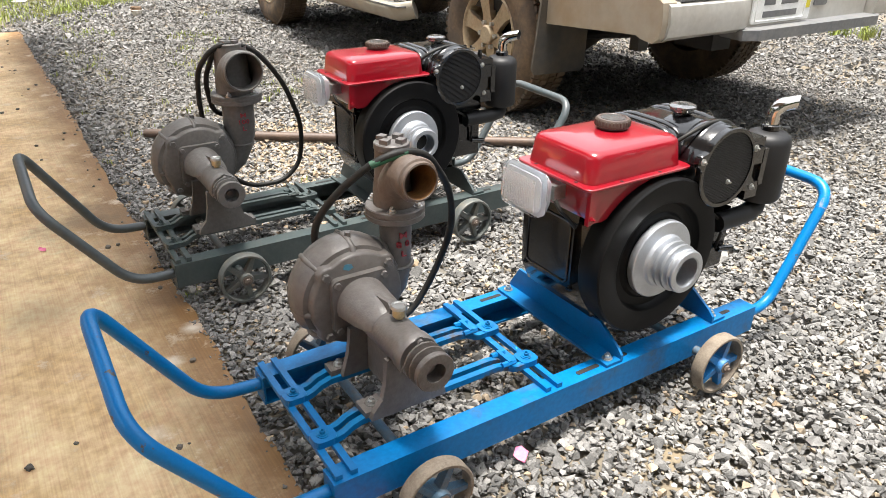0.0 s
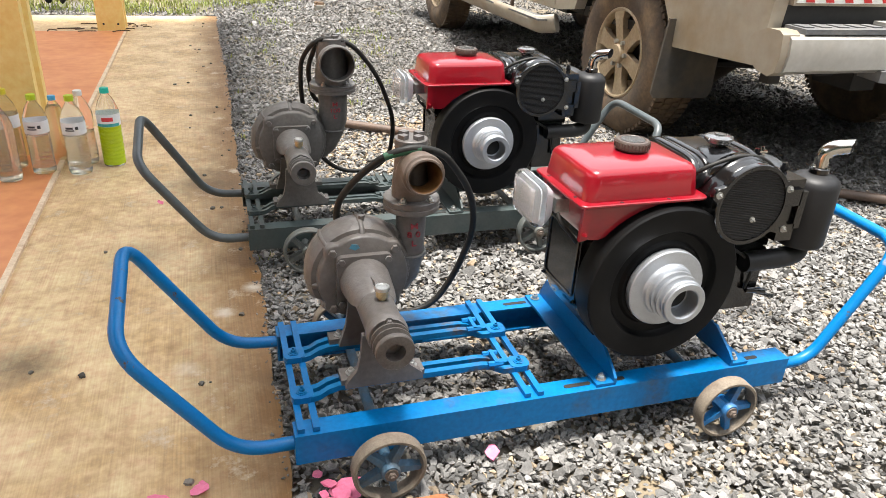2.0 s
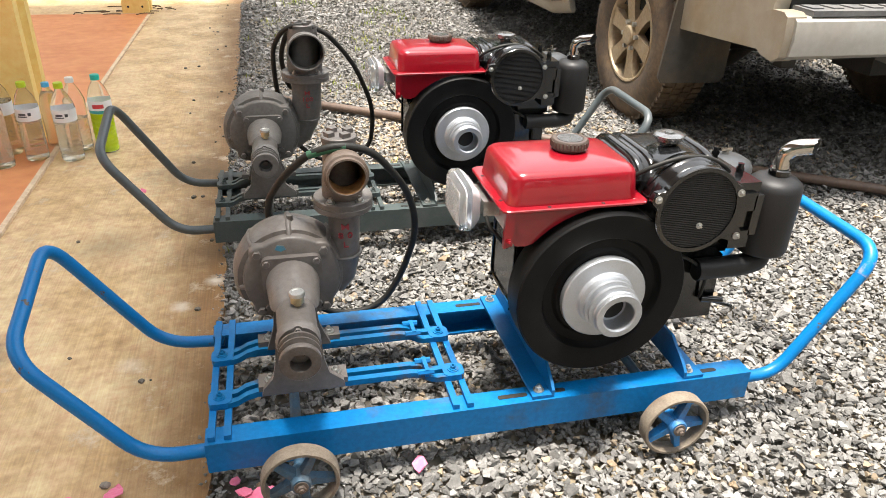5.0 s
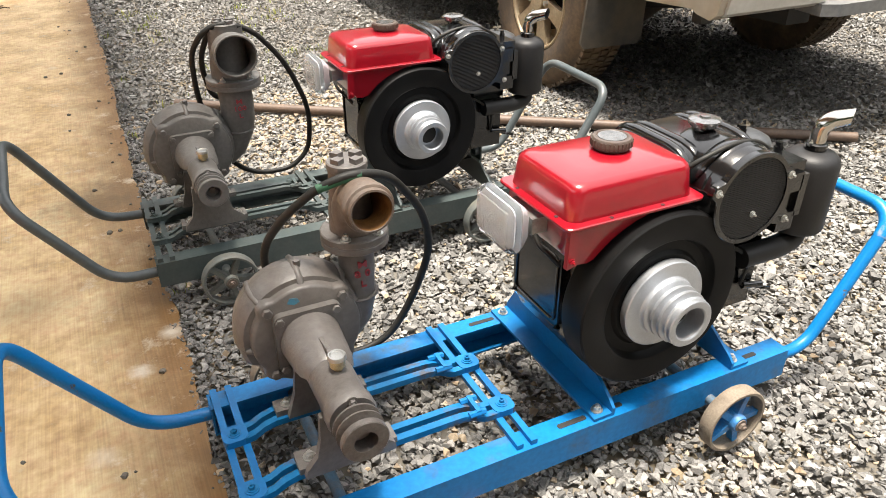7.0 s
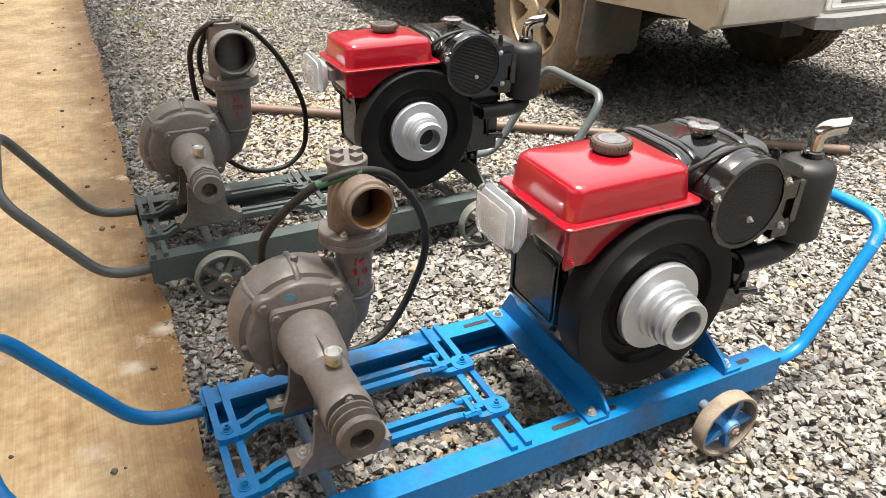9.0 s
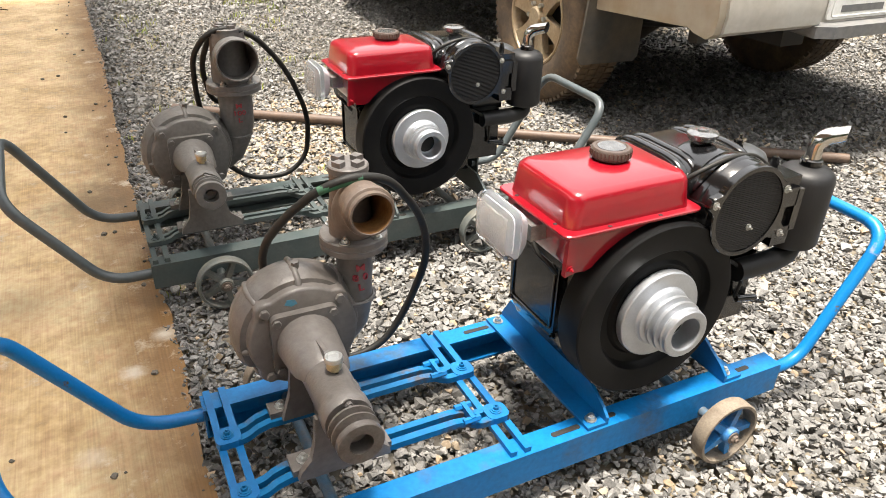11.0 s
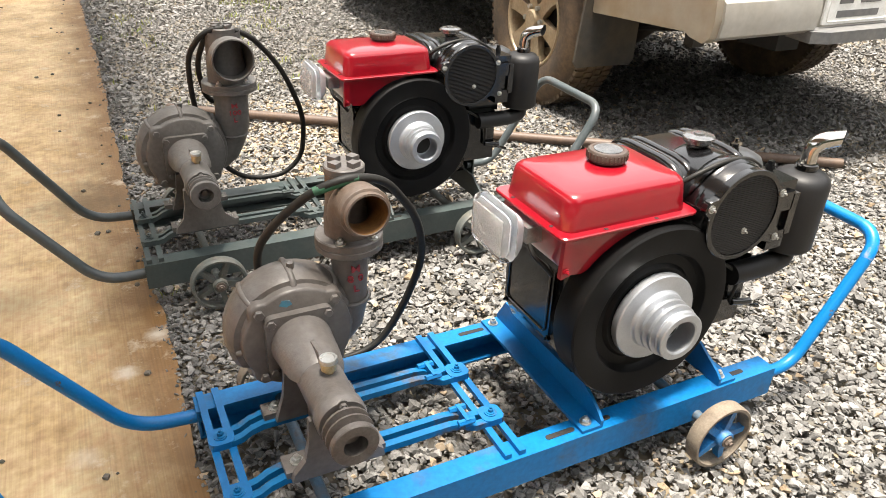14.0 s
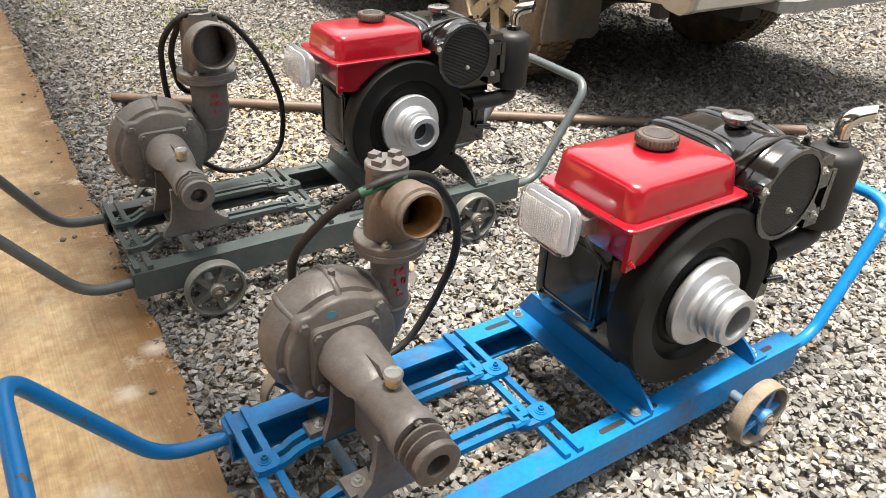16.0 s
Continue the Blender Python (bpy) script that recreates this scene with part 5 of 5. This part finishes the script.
        part("brake_drum", disc(0.13, "x", (y, R), xo + d * 0.09, xo + d * 0.145, 32), DARK, rim)
        for i in range(6):
            a = 2 * math.pi * i / 6 + 0.3
            c, s = math.cos(a), math.sin(a)
            bm = bmesh.new()
            rows = []
            for rr, hw, dd in ((0.03, 0.036, 0.03), (0.10, 0.030, 0.026), (0.16, 0.036, 0.022), (0.205, 0.048, 0.024)):
                rows.append([bm.verts.new((xo + d * (dd + e), y + c * rr - s * hw * q, R + s * rr + c * hw * q)) for q, e in ((-1, 0), (1, 0), (0.8, 0.04), (-0.8, 0.04))])
            for a2, b2 in zip(rows, rows[1:]):
                for k in range(4):
                    bm.faces.new((a2[k], a2[(k + 1) % 4], b2[(k + 1) % 4], b2[k]))
            part("spoke", bm, ALLOY, rim, bevel=0.004)
        part("hub_cap", disc(0.045, "x", (y, R), xo + d * 0.005, xo + d * 0.04, 28, chamfer=0.006), ALLOY, rim, smooth=True)
        for i in range(6):
            a = 2 * math.pi * i / 6
            part("lug_nut", disc(0.011, "x", (y + 0.062 * math.cos(a), R + 0.062 * math.sin(a)), xo + d * 0.012, xo + d * 0.035, 6), ZINC, rim)
    wheel(X0 + 0.012, rw, -1)
    wheel(X1 - 0.012, rw, 1)
    wheel(X0 + 0.03, fw, -1)
    wheel(X1 - 0.03, fw, 1)
    # wheel-arch liners, running board, flap
    for c in (rw, fw):
        arc = [(c + 0.475 * math.cos(a), R + 0.475 * math.sin(a)) for a in [math.pi * (0.08 + 0.84 * i / 20) for i in range(21)]]
        part("arch_liner", prism(arc + [(y, z + 0.02) for y, z in reversed(arc)], "x", X0 + 0.061, X0 + 0.40), DARK, t)
    part("running_board", tube(rounded([(X0 + 0.02, 2.78, 0.42), (X0 - 0.055, 2.86, 0.40), (X0 - 0.055, 4.55, 0.40), (X0 + 0.02, 4.64, 0.42)], 0.08), 0.035, 14, flat=1.7), PAINT, t, "dusty side step", smooth=True)
    for y in (3.0, 3.7, 4.4):
        part("step_pad", box(X0 - 0.10, X0 - 0.01, y - 0.22, y + 0.22, 0.433, 0.442), PLASTIC, t, bevel=0.003)
    part("mud_flap", prism([(X0 - 0.03, 0.62), (X0 - 0.062, 0.31), (X0 - 0.045, 0.285), (X0 + 0.225, 0.28), (X0 + 0.245, 0.305), (X0 + 0.25, 0.62)], "y", 1.625, 1.637), FLAP, t, "muddy black rubber flap", bevel=0.002)
    part("mud_flap", prism([(X1 - 0.25, 0.60), (X1 - 0.25, 0.31), (X1, 0.31), (X1, 0.60)], "y", 1.625, 1.637), FLAP, t, "muddy black rubber flap")
    # rear bumper: two wrapped ends, a recessed middle with the plate, and a low step
    for s, xe in ((1, X0 - 0.045), (-1, X1 + 0.045)):
        wrap = [(1.125, 0.598), (1.118, 0.628), (1.09, 0.658), (1.03, 0.680), (0.975, 0.680), (0.955, 0.668), (0.947, 0.60), (0.955, 0.545), (0.985, 0.525), (1.045, 0.535), (1.095, 0.562)]
        part("bumper_side", prism(wrap, "x", xe, xe + s * 0.07), PAINT, t, "dusty beige bumper side", bevel=0.016, smooth=True)
        face = [(0.960, 0.668), (0.943, 0.655), (0.936, 0.60), (0.945, 0.548), (0.965, 0.534), (1.06, 0.534), (1.06, 0.668)]
        part("bumper_end", prism(face, "x", xe + s * 0.03, xe + s * 0.475), BUMPER, t, "dusty silver bumper end", bevel=0.009, smooth=True)
        pad = [(xe + s * 0.09, 0.952), (xe + s * 0.47, 0.948), (xe + s * 0.47, 1.07), (xe + s * 0.10, 1.07)]
        part("step_pad", prism(pad, "z", 0.669, 0.686), PLASTIC, t, "ribbed grey step pad", bevel=0.004)
        for i in range(5):
            xx = xe + s * (0.13 + 0.075 * i)
            part("rib", box(xx - 0.02, xx + 0.02, 0.985, 1.05, 0.6862, 0.690), PLASTIC, t)
    part("bumper_middle", box(X0 + 0.436, X1 - 0.436, 0.985, 1.06, 0.545, 0.70), BUMPER, t, bevel=0.01)
    part("hitch_socket", prism(rrect(2.60 + 0.10, 2.60 + 0.19, 0.60, 0.655, 0.01), "y", 0.979, 0.986), PLASTIC, t)
    part("bumper_step", prism([(X0 + 0.40, 0.93), (X0 + 0.46, 0.90), (X1 - 0.46, 0.90), (X1 - 0.40, 0.93), (X1 - 0.42, 1.05), (X0 + 0.42, 1.05)], "z", 0.505, 0.545), PLASTIC, t, "grey rear step", bevel=0.01)
    plate = part("number_plate", prism(rrect(2.265, 2.645, 0.556, 0.712, 0.01), "y", 0.962, 0.97), PLATE, t, "white number plate with dark print", bevel=0.001)
    part("plate_rim", tube([(a, 0.961, b) for a, b in rrect(2.285, 2.60, 0.566, 0.702, 0.01)], 0.0025, 8, closed=True), PLATE, plate)
    for x0, x1, z0, z1 in ((2.33, 2.40, 0.625, 0.685), (2.44, 2.55, 0.625, 0.685), (2.33, 2.55, 0.578, 0.602)):
        part("print_bar", box(x0, x1, 0.9604, 0.9618, z0, z1), PLASTIC, plate)
    part("sticker", box(2.612, 2.638, 0.9604, 0.9618, 0.60, 0.69), CAPS["yellow"], plate, "yellow sticker")
    # red and white reflective band on the tailgate
    band = part("reflective_band", box(X0 + 0.075, X1 - 0.5, 1.0615, 1.0645, 0.757, 0.812), PLATE, t, "white band with red chevrons")
    for i in range(7):
        x = X0 + 0.10 + i * 0.085
        part("chevron", prism([(x + 0.015, 0.76), (x + 0.05, 0.76), (x + 0.035, 0.785), (x + 0.05, 0.81), (x + 0.015, 0.81), (x, 0.785)], "y", 1.0595, 1.0614), REFL_RED, band)
    part("tow_bracket", box(2.3, 2.42, 1.15, 1.35, 0.42, 0.56), DARK, t, bevel=0.01)
    part("axle", tube([(X0 + 0.2, rw, R), (X1 - 0.2, rw, R)], 0.05, 14), DARK, t, smooth=True)
    part("spring", tube(rounded([(X0 + 0.34, 1.40, 0.475), (X0 + 0.34, 1.70, 0.42), (X0 + 0.34, 2.1, 0.345), (X0 + 0.34, 2.8, 0.46)], 0.2), 0.022, 8), DARK, t)
    part("shackle", box(X0 + 0.31, X0 + 0.37, 1.37, 1.42, 0.40, 0.52), FLAP, t, bevel=0.006)
    part("damper", tube([(X0 + 0.42, 1.58, 0.52), (X0 + 0.42, 1.86, 0.32)], 0.03, 12), FLAP, t, smooth=True)
    # unseen pan, added so that less sky light gets under the truck
    part("shade_pan", box(X0 + 0.065, X1 - 0.065, 1.45, 5.9, 0.50, 0.545), DARK, t)
    part("tail_lamp", box(X0 - 0.002, X0 + 0.12, 1.058, 1.10, 0.90, 1.12), REFL_RED, t, bevel=0.01)


make_truck()


# ---- loose things ----
pipe = thing("iron_pipe", "long rusty brown iron pipe lying on the gravel", "pipe")
part("barrel", tube([(0.22, 2.46, 0.034), (2.50, 0.88, 0.036)], 0.019, 18, caps=False), PIPE, pipe, smooth=True)
# capped dark plug, its colour stands for the shaded hollow of the pipe
part("bore", tube([(0.22, 2.46, 0.034), (0.30, 2.405, 0.034)], [0.0185, 0.014], 18), DARK, pipe)


def make_bottle(x, y, cap, liquid, level, h, label, text, lab=None, crush=0.0):
    """A ribbed drinks bottle, partly full."""
    b = thing("plastic_bottle", label, "bottle", "bottles by the post", pose(x, y, 0.0225 if x < -0.69 else 0.0122, crush * 8, crush * 6, 40 * x))
    r = 0.041 * h / 0.30
    prof = [(0.0, 0.004), (r * 0.7, 0.0), (r * 0.95, 0.004), (r, 0.014)]
    for i in range(9):
        z = h * (0.07 + 0.05 * i)
        prof += [(r, z), (r * 0.955, z + h * 0.012), (r * 0.955, z + h * 0.022), (r, z + h * 0.034)]
    prof += [(r, h * 0.52), (r, h * 0.68), (r * 0.98, h * 0.72), (r * 0.72, h * 0.83), (r * 0.40, h * 0.905), (r * 0.34, h * 0.92), (r * 0.34, h * 0.945)]
    shell = lathe(prof, "z", (0, 0), 28)
    if crush:
        for v in shell.verts:
            v.co.x *= 1 + crush * math.sin(v.co.z * 40) * 0.5
            v.co.y *= 1 - crush * math.sin(v.co.z * 31 + 1) * 0.6
    ob = part("shell", shell, CLEAR, b, smooth=True)
    ob.visible_shadow = False
    inner = [(rr * 0.955, z + 0.003) for rr, z in prof if z < level * h]
    part("liquid", lathe(inner + [(0.0, level * h)], "z", (0, 0), 24), liquid, b, smooth=True)
    part("cap", lathe([(0.0, h), (r * 0.37, h), (r * 0.40, h - 0.003), (r * 0.40, h * 0.935), (0.0, h * 0.935)], "z", (0, 0), 20), CAPS[cap], b, "%s screw cap" % cap, smooth=True)
    if lab:
        sleeve = part("label", lathe([(r + 0.0006, h * 0.53), (r + 0.0008, h * 0.535), (r + 0.0008, h * 0.68), (r + 0.0006, h * 0.685)], "z", (0, 0), 28), LABEL, b, lab, smooth=True)
        rr = r + 0.0014
        for z0, z1, a0, a1, m in text:
            bm = bmesh.new()
            rows = [[bm.verts.new((rr * math.cos(q), rr * math.sin(q), z * h)) for z in (z0, z1)] for q in [radians(a0 + (a1 - a0) * i / 6 - 40 * x) for i in range(7)]]
            for p, q in zip(rows, rows[1:]):
                bm.faces.new((p[0], q[0], q[1], p[1]))
            part("print_bar", bm, m, sleeve)


BARS = [(0.61, 0.635, -120, -85, INK), (0.585, 0.60, -125, -80, INK), (0.60, 0.64, -75, -60, INK)]
make_bottle(-0.485, 1.905, "teal", LIME, 0.56, 0.305, "clear plastic bottle half full of lime green liquid, teal cap", [(0.60, 0.65, -118, -62, RED_PRINT), (0.532, 0.57, -150, -30, TEAL_PRINT)], "white label with red and teal print")
make_bottle(-0.597, 1.825, "lime", MILKY, 0.5, 0.30, "clear plastic bottle of cloudy water with a lime cap", BARS, "white label", 0.12)
make_bottle(-0.585, 1.94, "white", MILKY, 0.45, 0.29, "crumpled clear bottle of cloudy water beside the post", [], None, 0.15)
make_bottle(-0.72, 1.825, "lime", MILKY, 0.50, 0.295, "water bottle with lime cap and white label", BARS, "white label")
make_bottle(-0.82, 1.755, "white", MILKY, 0.86, 0.295, "unlabelled clear bottle full of cloudy water, white cap", [], None, 0.1)
make_bottle(-0.83, 1.90, "yellow", AMBER, 0.72, 0.30, "bottle of yellowish water with a yellow cap", [], "white label")
make_bottle(-0.91, 1.83, "green", AMBER, 0.8, 0.31, "bottle of yellowish water with a green cap", [], None)
make_bottle(-0.965, 1.945, "white", AMBER, 0.8, 0.32, "bottle of brownish water behind the others", [], None)
make_bottle(-0.685, 1.985, "blue", AMBER, 0.85, 0.26, "small bottle of pale yellow liquid with a blue cap", [], None)


def make_scrap(x, y, z, r, turn, seed):
    rng = random.Random(seed)
    n = 7
    poly = [(r * rng.uniform(0.45, 1.1) * math.cos(2 * math.pi * i / n), r * rng.uniform(0.4, 0.9) * math.sin(2 * math.pi * i / n)) for i in range(n)]
    bm = prism([(1.3 * a, 1.3 * b) for a, b in poly], "z", 0, 0.0015)
    bmesh.ops.triangulate(bm, faces=bm.faces)
    for v in bm.verts:
        v.co.z += 0.25 * v.co.x * rng.uniform(0.3, 1) + rng.uniform(0, 0.004)
    ob = link("foam_scrap", bm, PINK)
    ob.matrix_basis = pose(x, y, z, rng.uniform(-12, 12), rng.uniform(-12, 12), turn)
    tagged(ob, "torn bright pink foam scrap on the ground", "scrap", "pink foam scraps")


for i, (x, y, z, r) in enumerate(((0.09, -0.05, 0.02, 0.033), (0.055, -0.08, 0.018, 0.02), (0.04, -0.10, 0.016, 0.022), (0.06, -0.03, 0.02, 0.019), (0.04, 0.0, 0.018, 0.014), (0.065, -0.105, 0.016, 0.016), (0.075, -0.06, 0.022, 0.02), (0.045, -0.055, 0.02, 0.013),
                                 (-0.25, 0.01, 0.016, 0.02), (-0.175, 0.02, 0.016, 0.022), (-0.09, -0.045, 0.016, 0.014), (0.385, -0.03, 0.025, 0.017), (-0.30, 1.45, 0.016, 0.012), (-0.09, -0.52, 0.016, 0.014))):
    make_scrap(x, y, z, r, 70 * i, i)


def make_lump(name, label, category, material, x, y, z, sx, sy, sz, seed, turn=0.0, group=""):
    rng = random.Random(seed)
    bm = bmesh.new()
    bmesh.ops.create_icosphere(bm, subdivisions=3, radius=1)
    off = rng.uniform(0, 50)
    for v in bm.verts:
        n = v.co.normalized()
        n = Vector([max(-0.75, min(0.75, c)) / 0.75 for c in n])
        v.co = n * (1 + 0.35 * noise.noise(n * 1.7 + Vector((off, 0, 0))) + 0.1 * noise.noise(n * 5 + Vector((0, off, 0))))
        v.co = Vector((v.co.x * sx, v.co.y * sy, v.co.z * sz))
    ob = link(name, bm, material, smooth=True, angle=30)
    ob.matrix_basis = pose(x, y, z, 0, 0, turn)
    return tagged(ob, label, category, group)


make_lump("brick_shard", "crumbling piece of orange brick on the gravel", "brick", BRICK, 0.20, -0.135, 0.024, 0.066, 0.015, 0.014, 5, 4)
rng = random.Random(12)
for i in range(40):
    u = rng.random()
    x, y = -abs(rng.gauss(0, 0.16)) - 0.02, rng.uniform(-0.5, 5.5)
    if i > 34:
        x, y = rng.uniform(-0.55, -0.05), rng.uniform(-0.2, 1.2)
    s = rng.uniform(0.002, 0.0065)
    make_lump("loose_stone", "loose grey gravel stone strayed onto the concrete", "stone", STONE_DARK, x, y, 0.012 + s * 0.55, s * 1.2, s, s * 0.7, i + 100, rng.uniform(0, 360), "stray stones")
for i in range(16):
    x, y = rng.uniform(-1.15, -0.55), rng.uniform(4.85, 5.25)
    P = [(x, y, 0.028), (x + rng.uniform(-0.08, 0.08), y + rng.uniform(-0.04, 0.04), 0.034), (x + rng.uniform(-0.14, 0.14), y + rng.uniform(-0.06, 0.06), 0.028)]
    tagged(link("twig", tube(rounded(P, 0.03), 0.004, 6), TWIG), "dry twig at the foot of the post", "twig", "twigs and leaves")


# ---- far edge of the yard ----
DRUM = mat("blue plastic drum", (0.01, 0.09, 0.4), 0.4, dark=(0.02, 0.06, 0.25), scale=6, amount=0.5)
BOWL_GREEN = mat("green plastic bowl", (0.03, 0.3, 0.12), 0.4, dark=(0.05, 0.2, 0.1), scale=12, amount=0.5)
CLAY = mat("white enamel bowl", (0.7, 0.68, 0.63), 0.4, dark=(0.5, 0.45, 0.38), scale=20, amount=0.6)
CLOTH = mat("dark cloth", (0.012, 0.012, 0.015), 0.85, dark=(0.03, 0.03, 0.04), scale=8, amount=0.6, bump=0.3)
for x, y in ((0.78, 7.95), (1.34, 7.9)):
    d = thing("water_drum", "blue plastic water drum at the edge of the yard", "drum", "blue drums", pose(x, y, -0.005))
    part("body", lathe([(0.0, 0.0), (0.25, 0.0), (0.265, 0.02), (0.265, 0.2), (0.275, 0.22), (0.275, 0.25), (0.265, 0.27), (0.265, 0.52), (0.275, 0.54), (0.275, 0.57), (0.26, 0.59), (0.25, 0.85), (0.24, 0.85), (0.24, 0.03), (0.0, 0.03)], "z", (0, 0), 40), DRUM, d, smooth=True)
for x, y, z0, r, h, m, lab in ((0.08, 7.78, 0.0, 0.13, 0.10, BOWL_GREEN, "green plastic bowl standing in the grass"), (0.13, 7.55, 0.0, 0.07, 0.02, CLAY, "white saucer lying in the grass"), (0.955, 6.23, 0.0, 0.06, 0.05, CLAY, "white bowl of brown scraps on the gravel")):
    b = thing("bowl", lab, "bowl", "", pose(x, y, z0))
    part("dish", lathe([(0.0, 0.0), (r * 0.55, 0.0), (r * 0.95, h), (r, h), (r * 0.97, h * 1.05), (r * 0.9, h), (r * 0.5, h * 0.25), (0.0, h * 0.25)], "z", (0, 0), 32), m, b, smooth=True)
make_lump("food_scraps", "brown scraps heaped in the white bowl", "scraps", TWIG, 0.955, 6.23, 0.055, 0.045, 0.04, 0.022, 77)
for x, y, w, zb, zt in ((-1.72, 6.05, 0.16, 0.03, 1.25), (-1.36, 6.2, 0.11, 0.07, 1.25)):
    bm = bmesh.new()
    n = 14
    rows = [[bm.verts.new((x - w + 2 * w * i / n, y + 0.03 * math.sin(i * 1.4) * (1 - j / 10), zb + (zt - zb) * j / 8 + (0.03 * math.sin(i * 0.9 + x * 9) if j == 0 else 0))) for i in range(n + 1)] for j in range(9)]
    for a, b in zip(rows, rows[1:]):
        for i in range(n):
            bm.faces.new((a[i], a[i + 1], b[i + 1], b[i]))
    ob = link("hanging_cloth", bm, CLOTH, smooth=True)
    sol = ob.modifiers.new("thickness", "SOLIDIFY")
    sol.thickness = 0.006
    tagged(ob, "dark cloth hanging on a line over the grass", "cloth", "hanging clothes")
line = tagged(link("clothes_line", tube([(-4.0, 6.05, 1.27), (-1.5, 6.14, 1.26), (3.0, 6.3, 1.3)], 0.004, 8), RUBBER), "thin line carrying dark clothes", "line")
for x, y in ((-4.0, 6.05), (3.0, 6.3)):
    tagged(link("line_pole", tube([(x, y, 0.0), (x, y, 1.32)], 0.02, 12), PIPE), "plain pole holding the clothes line", "pole", "line poles")
